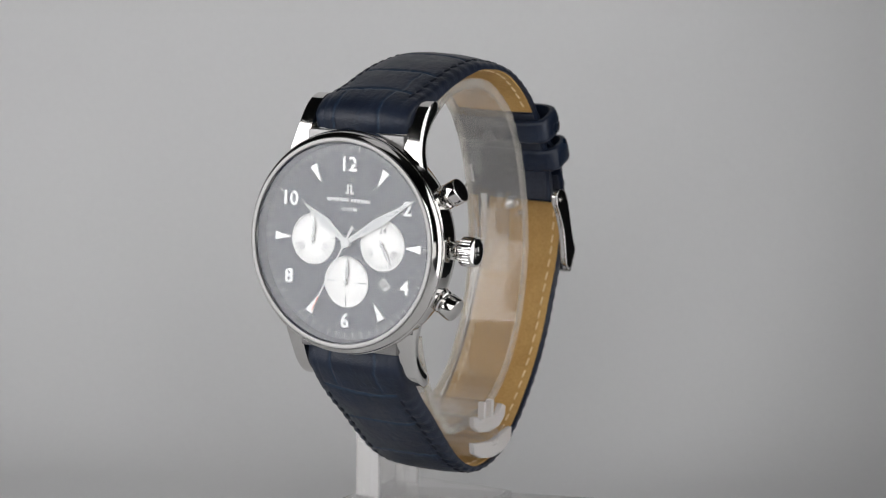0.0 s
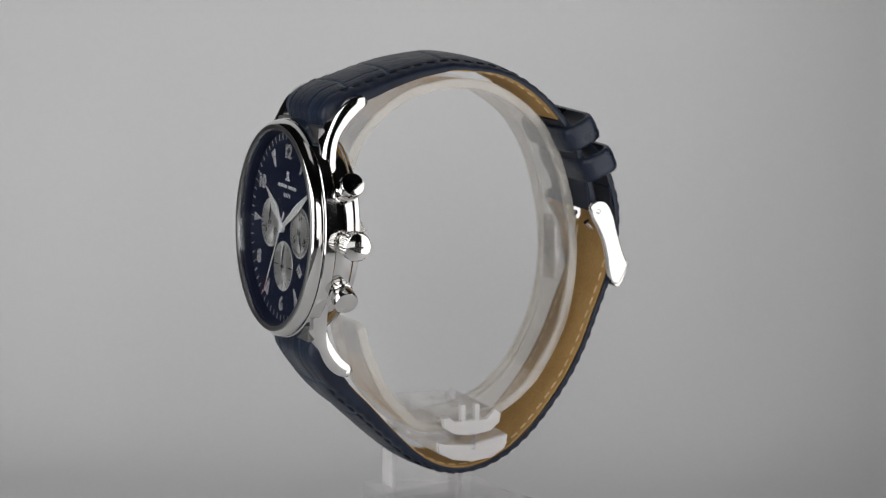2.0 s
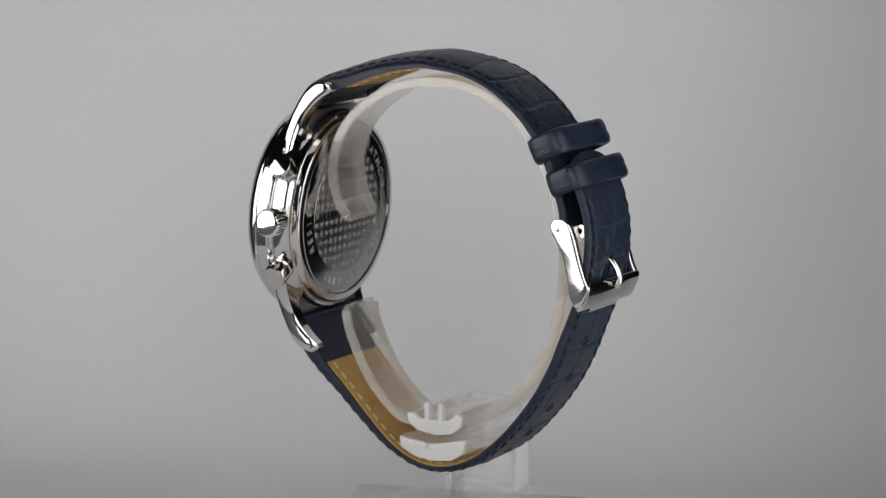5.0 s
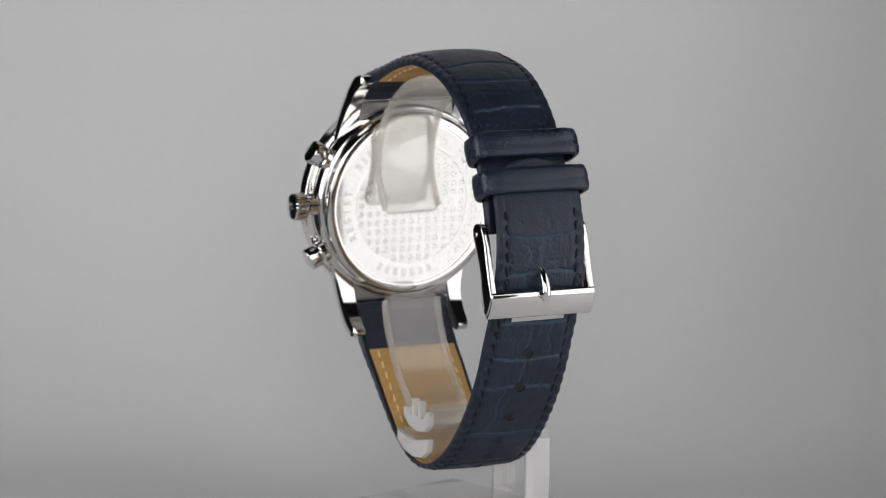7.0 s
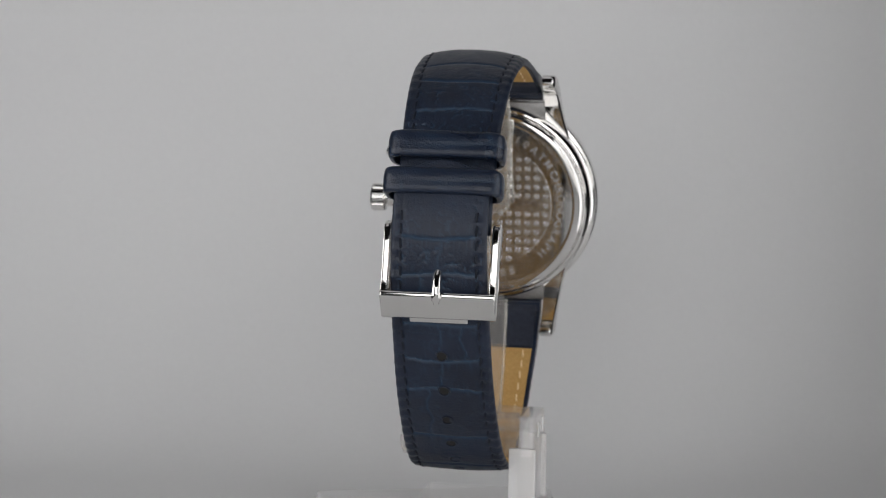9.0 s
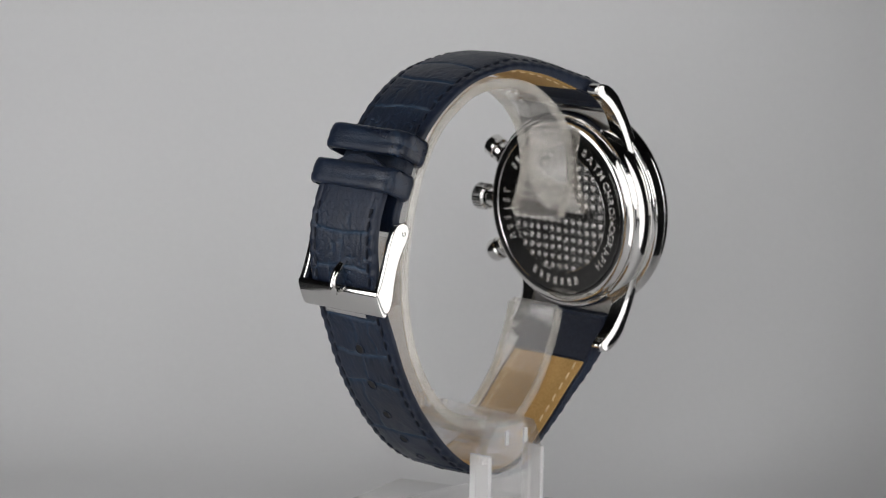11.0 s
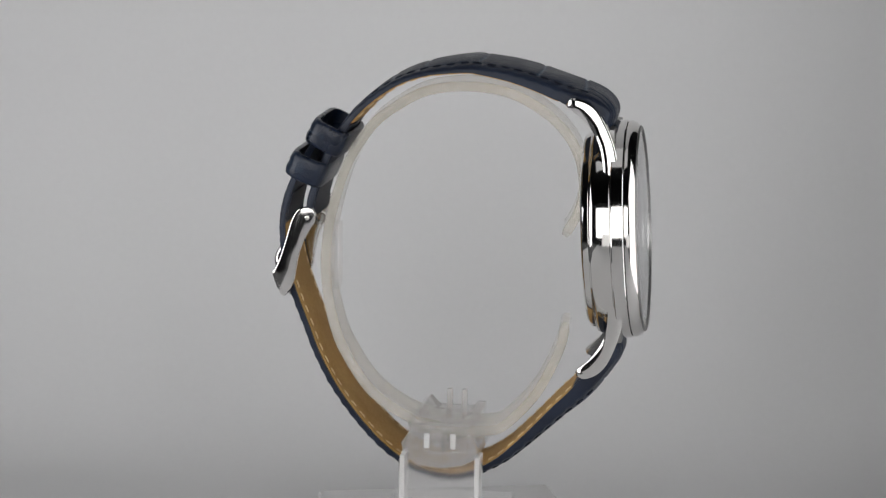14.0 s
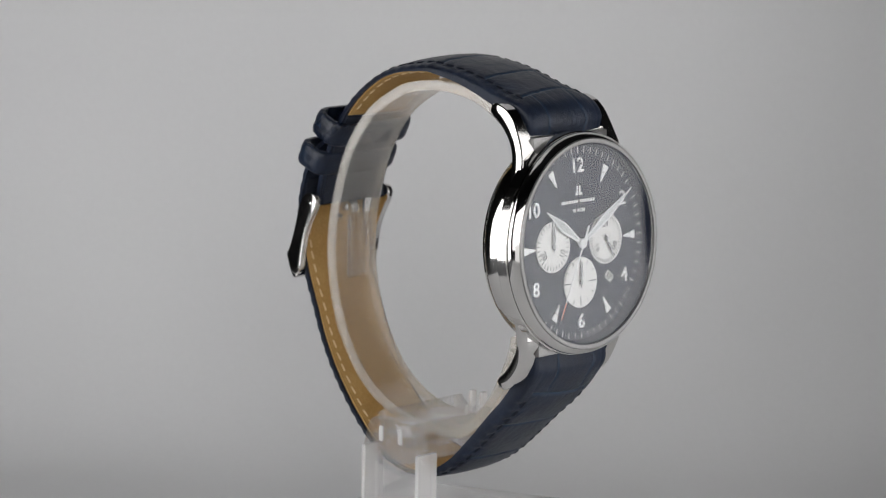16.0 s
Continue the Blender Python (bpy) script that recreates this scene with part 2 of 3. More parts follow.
def text_mesh(body, size, weight=0.0, depth=0.08):
    """Built-in font as a bmesh in millimetres, centred, in the xy plane."""
    cu = bpy.data.curves.new("lettering", "FONT")
    cu.body, cu.size, cu.offset, cu.extrude = body, size, weight, depth / 2
    cu.align_x, cu.align_y, cu.resolution_u = "CENTER", "CENTER", 3
    ob = new("lettering", cu)
    dg = bpy.context.evaluated_depsgraph_get()
    me = bpy.data.meshes.new_from_object(ob.evaluated_get(dg))
    bm = bmesh.new()
    bm.from_mesh(me)
    bpy.data.objects.remove(ob)
    bpy.data.curves.remove(cu)
    bpy.data.meshes.remove(me)
    if bm.verts:
        xs, ys = [v.co.x for v in bm.verts], [v.co.y for v in bm.verts]
        bmesh.ops.translate(bm, vec=(-(min(xs) + max(xs)) / 2, -(min(ys) + max(ys)) / 2, 0), verts=bm.verts)
    return bm


def disc_at(bm, other):
    """Adds the geometry of bmesh other to bm."""
    me = bpy.data.meshes.new("merge")
    other.to_mesh(me)
    other.free()
    bm.from_mesh(me)
    bpy.data.meshes.remove(me)


# ---------------------------------------------------------------- the studio: paper sweep, room, softboxes
SWEEP_Y, SWEEP_R, WALL_TOP = 0.058, 0.075, 1.2


def paper_sweep():
    line = [(-0.41, 0.0), (-0.2, 0.0), (0.0, 0.0), (SWEEP_Y, 0.0)]
    for k in range(1, 25):
        a = radians(86 * k / 24)
        line.append((SWEEP_Y + SWEEP_R * math.sin(a), SWEEP_R * (1 - math.cos(a))))
    y, z = line[-1]
    line.append((y + (WALL_TOP - z) * math.tan(radians(4)), WALL_TOP))
    bm = bmesh.new()
    rows = [[bm.verts.new((x, y, z)) for x in np.linspace(-0.124, 0.124, 7)] for y, z in line]
    for a, b in zip(rows, rows[1:]):
        for k in range(6):
            bm.faces.new((a[k], a[k + 1], b[k + 1], b[k]))
    me = bpy.data.meshes.new("backdrop")
    bm.to_mesh(me)
    bm.free()
    me.polygons.foreach_set("use_smooth", [True] * len(me.polygons))
    me.materials.append(PAPER)
    tagged(new("backdrop", me), "smooth pale grey paper sweep under and behind the watch", "backdrop", kind="structure")


def studio_room():
    for name, b in (("floor", (-2.2, 2.2, -2.4, 1.6, -0.85, -0.8)), ("ceiling", (-2.2, 2.2, -2.4, 1.6, 1.9, 1.95)),
                    ("wall_north", (-2.2, 2.2, 1.6, 1.65, -0.8, 1.9)), ("wall_south", (-2.2, 2.2, -2.45, -2.4, -0.8, 1.9)),
                    ("wall_east", (2.2, 2.25, -2.4, 1.6, -0.8, 1.9)), ("wall_west", (-2.25, -2.2, -2.4, 1.6, -0.8, 1.9))):
        tagged(part(name, box(*b), STUDIO, smooth=False, scale=1.0), "plain charcoal painted studio " + name.split("_")[0], name.split("_")[0], kind="structure")
    # the table that carries the paper
    table = tagged(new("studio_table"), "black studio table under the pale paper sweep", "table")
    table.location = (0, -0.3, -0.8)
    part("tabletop", box(-0.8, 0.8, -0.12, 0.75, 0.76, 0.796), STUDIO, table, smooth=False, scale=1.0)
    for x in (-0.74, 0.74):
        for y in (-0.06, 0.69):
            part("leg", box(x - 0.03, x + 0.03, y - 0.03, y + 0.03, 0, 0.76), STUDIO, table, smooth=False, scale=1.0)


def softbox(place, target, w, h, material, label):
    """A fabric softbox with a glowing front, looking at target."""
    root = tagged(new("softbox"), label, "studio light", group="studio softboxes")
    root.matrix_basis = look(place, target)
    a, b, d = w / 2, h / 2, 0.18
    shell = loft([[(-a, -b, 0.0), (a, -b, 0.0), (a, b, 0.0), (-a, b, 0.0)], [(-a, -b, 0.03), (a, -b, 0.03), (a, b, 0.03), (-a, b, 0.03)],
                  [(-0.07, -0.07, d), (0.07, -0.07, d), (0.07, 0.07, d), (-0.07, 0.07, d)]])
    part("housing", shell, BLACK_FABRIC, root, smooth=False, scale=1.0)
    part("diffuser", box(-a + 0.006, a - 0.006, -b + 0.006, b - 0.006, -0.008, -0.002), material, root, "glowing white diffuser cloth", smooth=False, scale=1.0)
    return root


paper_sweep()
studio_room()


def around(azimuth, reach, z):
    """A place round the watch: azimuth in degrees from the camera's side, positive to its left."""
    a = radians(azimuth)
    return (-reach * math.sin(a), -reach * math.cos(a), z)


def side_panel(azimuth, reach, w, h, aim, light, label):
    """A softbox that stands upright on the table beside the watch."""
    x, y, z = around(azimuth, reach, h / 2 - 0.004)
    softbox((x, y, z), (*aim, z), w, h, light, label)


side_panel(58.8, 0.318, 0.27, 0.28, (0.05, -0.18), LEFT_GLOW, "upright black softbox with a white front on the table")
side_panel(-62, 0.148, 0.145, 0.2, (0.0, -0.069), RIGHT_GLOW, "wide upright black softbox with a white front on the table")
front = softbox((-0.05, -1.4, 0.45), (0, 0, 0.1), 1.25, 0.86, FRONT_GLOW, "large black softbox on a stand behind the camera")
fix = front.matrix_basis.inverted()
part("pole", lathe([(0, -0.79), (0.014, -0.79), (0.014, 0.5), (0, 0.5)], 16), BLACK_FABRIC, front, scale=1.0, matrix=fix @ pose(-0.06, -1.58, 0))
part("stand_base", lathe([(0, -0.8), (0.22, -0.8), (0.22, -0.785), (0.05, -0.77), (0, -0.77)], 32), BLACK_FABRIC, front, scale=1.0, matrix=fix @ pose(-0.06, -1.58, 0))
softbox((0.2, -0.72, -0.06), (0, 0, 0.06), 0.6, 0.34, LOW_GLOW, "low black softbox below the camera before the table")
# weak top fill, added out of view without a known source
softbox((-0.1, -0.02, 1.05), (-0.1, 0.0, 0.0), 0.5, 0.45, ADDED_TOP_GLOW, "added unseen dim softbox overhead")

# ---------------------------------------------------------------- the watch
watch = tagged(new("wristwatch"), "steel chronograph wristwatch with navy leather strap on clear stand", "wristwatch")
TILT = radians(3.0)
# case space: u across, v up the dial, n out of it; origin in the middle of the dial
CASE = pose(-0.24, -34.3, 67.5, 0, 0, 0.75) @ Matrix(((1, 0, 0, 0), (0, math.sin(TILT), -math.cos(TILT), 0), (0, math.cos(TILT), math.sin(TILT), 0), (0, 0, 0, 1)))


def at_dial(u, v, n, turn=0.0):
    """A pose in case space, turned clockwise as seen from the front (degrees)."""
    return CASE @ pose(u, v, n, 0, 0, -turn)


def polar(clock, r):
    a = radians(clock)
    return r * math.sin(a), r * math.cos(a)


def build_case():
    mid = lathe([(19.25, 0.3), (21.25, 0.3), (21.45, 0.12), (21.45, -1.95), (21.3, -2.15), (20.6, -2.25), (20.3, -2.5), (20.4, -3.2), (20.45, -4.4), (20.35, -5.7), (20.1, -6.2), (19.75, -6.5), (19.25, -6.5), (19.25, 0.3)], 160)
    case = part("case", mid, STEEL, watch, "polished round steel case", matrix=CASE)
    # four curved lugs
    rows = np.array([(8.0, -0.9, 8.0, -3.8, 17.2), (13.0, -0.75, 13.0, -3.6, 15.7), (17.3, -1.2, 17.1, -4.0, 14.5), (21.3, -2.6, 20.0, -5.0, 13.9), (24.4, -4.2, 22.3, -6.5, 13.65),
                     (26.4, -6.1, 24.0, -8.1, 13.5), (27.3, -8.1, 25.0, -9.4, 13.4), (27.4, -9.5, 25.6, -10.2, 13.15), (26.9, -10.3, 26.1, -10.6, 12.7)])
    at = np.linspace(0, 8, 33)
    k0 = np.clip(at.astype(int), 0, 7)
    f = (at - k0)[:, None]
    ext = np.vstack([2 * rows[0] - rows[1], rows, 2 * rows[-1] - rows[-2]])
    p0, p1, p2, p3 = (ext[k0 + d] for d in range(4))
    path = 0.5 * (2 * p1 + (p2 - p0) * f + (2 * p0 - 5 * p1 + 4 * p2 - p3) * f ** 2 + (3 * p1 - p0 - 3 * p2 + p3) * f ** 3)
    for su in (-1, 1):
        for sv in (-1, 1):
            secs = []
            for vo, no, vi, ni, xo in path.tolist():
                xi, e = 10.75, 0.28
                ring = [(xi, vi, ni), (xi, vo, no), (xo - e, vo, no), (xo, vo * 0.85 + vi * 0.15, no * 0.85 + ni * 0.15), (xo, vo * 0.2 + vi * 0.8, no * 0.2 + ni * 0.8), (xo - e, vi, ni)]
                secs.append([(su * u, sv * v, n) for u, v, n in ring])
            part("lug", loft(secs), STEEL, case, matrix=CASE)
    for sv in (-1, 1):
        v0, v1 = sorted((sv * 16.5, sv * 20.9))
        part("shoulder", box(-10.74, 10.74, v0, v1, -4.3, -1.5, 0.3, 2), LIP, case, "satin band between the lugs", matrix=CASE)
    bez = lathe([(19.2, 0.5), (19.2, 2.35), (19.35, 2.68), (19.6, 2.8), (19.95, 2.74), (20.3, 2.5), (21.0, 1.75), (21.2, 1.3), (21.3, 0.95), (21.25, 0.55), (21.05, 0.36), (20.4, 0.34), (19.2, 0.34), (19.2, 0.5)], 144)
    part("bezel", bez, STEEL, watch, "polished steel bezel ring", matrix=CASE)
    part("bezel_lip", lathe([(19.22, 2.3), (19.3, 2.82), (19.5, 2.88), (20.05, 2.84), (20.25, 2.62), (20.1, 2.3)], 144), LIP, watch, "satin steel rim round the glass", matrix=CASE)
    part("rehaut", lathe([(19.19, 0.0), (19.19, 2.1), (18.85, 1.2), (18.65, 0.06), (19.19, 0.0)], 144), DIAL, watch, "dark blue inner ring round the dial", matrix=CASE)
    cr = part("crystal", lathe([(0, 2.1), (19.2, 2.1), (19.2, 2.4), (18.95, 2.6), (0, 2.6)], 128), CRYSTAL, watch, "clear flat glass over the dial", matrix=CASE, angle=15)
    cr.visible_shadow = False
    # screwed back with its engravings
    back = part("case_back", lathe([(20.1, -6.25), (19.9, -6.5), (19.55, -6.62), (19.4, -6.5), (19.25, -6.62), (19.15, -7.2), (19.0, -7.7), (18.7, -8.02), (18.4, -8.15), (17.4, -8.2), (17.05, -8.16), (16.95, -8.05), (0, -8.05)], 160), STEEL, watch, "polished steel case back with engraved ring", matrix=CASE, angle=24)
    part("engraved_ring", lathe([(12.7, -8.03), (12.7, -8.075), (16.7, -8.075), (16.7, -8.03)], 128), RECESS, back, "mirror-polished engraved ring", matrix=CASE)
    part("brushed_field", lathe([(12.68, -8.03), (12.6, -8.085), (0, -8.085)], 96), FIELD, back, "brushed steel middle", matrix=CASE, angle=12)
    dots = bmesh.new()
    for i in range(-7, 8):
        for j in range(-7, 8):
            u, v = i * 1.9, j * 1.9
            if math.hypot(u, v) < 12.2 and not (abs(v) < 1.9 and abs(u) < 11):
                disc_at(dots, lathe([(0, -8.13), (0.5, -8.13), (0.6, -8.07)], 10))
                bmesh.ops.translate(dots, vec=(u, v, 0), verts=dots.verts[-21:])
    tagged(part("engraved_dots", dots, ETCHED, back, "grid of small engraved dots", matrix=CASE, smooth=False), kind="stuff")
    bars = bmesh.new()
    for k in range(13):
        if k != 7:
            disc_at(bars, box(-9.6 + k * 1.5, -9.6 + k * 1.5 + 1.0, -0.8, 0.8, -8.13, -8.07))
    part("engraved_name_bars", bars, RECESS, back, matrix=CASE, smooth=False)["kind"] = "stuff"
    flip = pose(0, 0, -8.09, 0, 180, 0)
    for word, mid_angle, gap in (("10ATM", 38, 8.0), ("CHRONOGRAPH", 98, 7.0), ("bars", 185, 7.6), ("RESIST", 262, 7.4), ("bars", 325, 7.0)):
        line = bmesh.new()
        if word != "bars":
            for k, ch in enumerate(word):
                g = text_mesh(ch, 2.3, 0.03, 0.06)
                a = mid_angle + (k - (len(word) - 1) / 2) * gap
                x, y = polar(a, 14.65)
                bmesh.ops.transform(g, matrix=pose(x, y, 0, 0, 0, -a), verts=g.verts)
                disc_at(line, g)
        else:
            for k in range(7):
                a = mid_angle + (k - 3) * gap
                x, y = polar(a, 14.65)
                g = box(-0.45, 0.45, -0.85, 0.85, -0.03, 0.03)
                bmesh.ops.transform(g, matrix=pose(x, y, 0, 0, 0, -a), verts=g.verts)
                disc_at(line, g)
        part("engraved_lettering", line, ETCHED, back, matrix=CASE @ flip, smooth=False)


def build_crown():
    def knob(r, length, ridges):
        bm = bmesh.new()
        secs = []
        n = ridges * 4
        for z, s in ((0.0, 0.86), (0.35, 0.98), (length - 0.5, 1.0), (length - 0.15, 0.93), (length, 0.8)):
            secs.append([(r * s * (1 + (0.045 if 0.2 < z < length - 0.3 and k % 4 < 2 else 0)) * math.cos(2 * math.pi * k / n),
                          r * s * (1 + (0.045 if 0.2 < z < length - 0.3 and k % 4 < 2 else 0)) * math.sin(2 * math.pi * k / n), z) for k in range(n)])
        bm.free()
        return loft(secs)

    out = pose(20.2, 0, -4.75, 0, 90, 0)
    stem = part("crown", knob(2.75, 3.2, 26), STEEL, watch, "ribbed steel crown", matrix=CASE @ pose(22.5, 0, -4.75, 0, 90, 0), angle=25)
    part("crown_tube", lathe([(1.2, 0), (1.9, 0.1), (1.9, 1.9), (1.3, 2.1), (1.3, 3.0)], 32), STEEL, stem, matrix=CASE @ out)
    emblem = bmesh.new()
    for x0, x1, y0, y1 in ((-0.75, -0.3, -1.0, 0.9), (0.15, 0.55, -0.6, 1.1), (-0.75, 1.0, -0.25, 0.1)):
        disc_at(emblem, box(x0, x1, y0, y1, 3.18, 3.32, 0.05, 1))
    part("crown_emblem", emblem, STEEL, stem, matrix=CASE @ pose(22.5, 0, -4.75, 0, 90, 0))
    for clock in (62.0, 118.0):
        x, y = polar(clock, 21.3)
        m = CASE @ pose(x, y, -4.7, 0, 0, 90 - clock) @ pose(0, 0, 0, 0, 90, 0)
        push = part("pusher", lathe([(0, -0.6), (1.4, -0.6), (1.4, 0.7), (2.1, 0.72), (2.4, 0.95), (2.4, 2.9), (2.25, 3.15), (2.0, 3.22), (0, 3.22)], 40), STEEL, watch, "polished steel push button", matrix=m)
        part("collar", lathe([(1.3, -0.9), (2.35, -0.9), (2.35, 0.1), (2.1, 0.35), (1.3, 0.35)], 40), STEEL, push, matrix=m)


def build_dial():
    dial = part("dial", lathe([(0, 0.0), (19.1, 0.0), (19.1, -0.6), (0, -0.6)], 128), DIAL, watch, "dark blue dial with white numerals", matrix=CASE)
    for word, clock in (("12", 0), ("2", 60), ("4", 120), ("6", 180), ("8", 240), ("10", 300)):
        x, y = polar(clock, 15.0)
        part("numeral", text_mesh(word, 3.9, 0.05, 0.26), APPLIED, dial, "raised polished steel numeral", smooth=False, matrix=CASE @ pose(x, y, 0.12))
    tri = None
    for clock in (30, 90, 150, 210, 270, 330):
        x, y = polar(clock, 14.6)
        m = CASE @ pose(x, y, 0.03, 0, 0, -clock)
        if tri is None:
            bm = slab([(-0.85, 1.7), (0.85, 1.7), (0.12, -1.7), (-0.12, -1.7)], 0.0, 0.28, 0.07, 1)
            bmesh.ops.scale(bm, vec=(MM,) * 3, verts=bm.verts)
            tri = bpy.data.meshes.new("hour_marker")
            bm.to_mesh(tri)
            bm.free()
            tri.materials.append(APPLIED)
        ob = tagged(new("hour_marker", tri), "raised polished steel wedge marker")
        ob.parent = dial
        ob.matrix_basis = Matrix.Translation(m.translation * MM) @ m.to_3x3().to_4x4()
    tick = None
    for k in range(60):
        clock = k * 6
        x, y = polar(clock, 17.85)
        m = CASE @ pose(x, y, 0.02, 0, 0, -clock)
        if tick is None:
            bm = box(-0.085, 0.085, -0.6, 0.6, 0, 0.05)
            bmesh.ops.scale(bm, vec=(MM,) * 3, verts=bm.verts)
            tick = bpy.data.meshes.new("minute_mark")
            bm.to_mesh(tick)
            bm.free()
            tick.materials.append(TICK)
        ob = new("minute_mark", tick)
        ob.parent = dial
        ob.matrix_basis = Matrix.Translation(m.translation * MM) @ m.to_3x3().to_4x4()
    # emblem and name as plain shapes, depth rating in letters
    sign = bmesh.new()
    for x0, x1, y0, y1 in ((-0.95, -0.15, 9.2, 9.62), (-0.55, -0.15, 9.2, 11.0), (0.15, 0.55, 9.2, 11.0), (0.15, 1.05, 9.2, 9.62)):
        disc_at(sign, box(x0, x1, y0, y1, 0.02, 0.12))
    part("emblem", sign, PRINT, dial, "small white printed emblem", matrix=CASE, smooth=False)
    bars = bmesh.new()
    x = -4.95
    for k, w in enumerate((0.45, 0.75, 0.7, 0.75, 0.65, 0.6, 0.6, 0.0, 0.55, 0.6, 0.85, 0.75, 0.7, 0.6)):
        if w:
            disc_at(bars, box(x, x + w * 0.8, 7.7, 8.33, 0.02, 0.07))
        x += w if w else 0.4
        x += 0.06
    part("name_bars", bars, PRINT, dial, "printed white name as plain bars", matrix=CASE, smooth=False)["kind"] = "stuff"
    part("depth_rating", text_mesh("10 ATM", 1.1, 0.012, 0.05), PRINT, dial, "small white lettering", matrix=CASE @ pose(0, 6.3, 0.05), smooth=False)

    def subdial(u, v, marks, words, turn, long_marks=()):
        c = CASE @ pose(u, v, 0)
        prof = [(0, 0.03)] + [(r, 0.05 + (0.02 if i % 2 else 0.0)) for i, r in enumerate(np.linspace(0.3, 4.6, 24))] + [(4.72, 0.12), (4.85, 0.12), (4.9, 0.02)]
        sd = part("subdial", lathe(prof, 72), SILVER, dial, "silver sub-dial with fine rings", matrix=c, angle=60)
        lines = bmesh.new()
        for k in range(marks):
            a = 360 * k / marks
            ln, wd = (1.9, 0.2) if k in long_marks else ((0.8, 0.16) if marks < 40 else (0.7, 0.14))
            g = box(-wd / 2, wd / 2, 4.6 - ln, 4.6, 0.075, 0.105)
            bmesh.ops.transform(g, matrix=pose(0, 0, 0, 0, 0, -a), verts=g.verts)
            disc_at(lines, g)
        for word, a in words:
            g = text_mesh(word, 1.75, 0.012, 0.03)
            x, y = polar(a, 2.95)
            bmesh.ops.transform(g, matrix=pose(x, y, 0.1, 0, 0, -a if a < 90 or a > 270 else 180 - a), verts=g.verts)
            disc_at(lines, g)
        disc_at(dial_prints, lines)
        bmesh.ops.transform(dial_prints, matrix=c, verts=dial_prints.verts)
        done = dial_prints.copy()
        dial_prints.clear()
        part("subdial_scale", done, INK, dial, "dark grey printed scale", smooth=False)
        hnd = slab([(-0.12, -1.0), (0.12, -1.0), (0.14, 0.6), (0.42, 1.5), (0.3, 2.3), (0.07, 4.0), (-0.07, 4.0), (-0.3, 2.3), (-0.42, 1.5), (-0.14, 0.6)], 0.3, 0.4)
        disc_at(hnd, lathe([(0, 0.5), (0.36, 0.5), (0.45, 0.4), (0.45, 0.1)], 20))
        part("small_pointer", hnd, SMALL_STEEL, dial, "small steel pointer", matrix=c @ pose(0, 0, 0, 0, 0, -turn))

    dial_prints = bmesh.new()
    subdial(-7.75, 0, 30, (("10", 118), ("20", 242)), 2, ())
    subdial(7.75, 0, 48, (("24", 0), ("08", 122), ("16", 238)), 152, ())
    subdial(0, -7.6, 12, (), 4, (0, 3, 6, 9))
    dial_prints.free()
    # date window
    dx, dy = polar(131, 11.3)
    m = CASE @ pose(dx, dy, 0, 0, 0, -41)
    part("date_window", slab([(-1.2, -0.85), (1.2, -0.85), (1.2, 0.85), (-1.2, 0.85)], 0.02, 0.1, 0.04, 1), DATE, dial, "white date window", matrix=m, smooth=False)
    part("date_numeral", text_mesh("17", 1.6, 0.02, 0.04), INK, dial, "black date numeral", matrix=m @ pose(0, 0, 0.12), smooth=False)


def build_pointers():
    def leaf(name, length, wide, tail, n, clock):
        o = [(-0.35, -tail), (0.35, -tail), (0.45, 1.2), (wide, length * 0.5), (0.06, length), (-0.06, length), (-wide, length * 0.5), (-0.45, 1.2)]
        frame_ = part(name, slab(o, n, n + 0.18, 0.05, 1), PRINT, watch, "white leaf-shaped pointer", matrix=CASE @ pose(0, 0, 0, 0, 0, -clock))
        i = [(-0.16, 1.6), (0.16, 1.6), (wide * 0.66, length * 0.5), (0.06, length * 0.9), (-0.06, length * 0.9), (-wide * 0.66, length * 0.5)]
        part("inlay", slab(i, n + 0.17, n + 0.215), LUME, frame_, "pale grey inlay", matrix=CASE @ pose(0, 0, 0, 0, 0, -clock), smooth=False)

    leaf("hour_pointer", 12.0, 1.05, 1.0, 0.5, -55.2)
    leaf("minute_pointer", 17.3, 0.95, 1.0, 0.8, 58.3)
    sec = slab([(-0.3, -3.6), (0.3, -3.6), (0.16, -1.0), (0.1, 15.4), (-0.1, 15.4), (-0.16, -1.0)], 1.1, 1.22)
    disc_at(sec, lathe([(0, 1.35), (0.75, 1.35), (0.95, 1.22), (0.95, 0.5), (0.6, 0.4)], 28))
    s = part("seconds_pointer", sec, PRINT, watch, "thin white stopwatch pointer", matrix=CASE @ pose(0, 0, 0, 0, 0, -207))
    part("tip", slab([(-0.11, 12.3), (0.11, 12.3), (0.09, 15.5), (-0.09, 15.5)], 1.09, 1.235), ORANGE, s, "orange pointer tip", matrix=CASE @ pose(0, 0, 0, 0, 0, -207), smooth=False)


# ---------------------------------------------------------------- the strap
UPPER = [(-29.9, 88.6), (-30.4, 91.0), (-28.9, 93.1), (-26.4, 94.5), (-23.2, 95.7), (-17.5, 97.8), (-11.8, 99.4), (-6.1, 100.3), (-2.2, 100.5), (5.4, 99.2), (11.2, 97.0), (17.0, 92.9), (21.3, 88.4), (24.4, 83.5), (27.0, 77.5), (28.6, 72.5), (28.9, 69.2)]
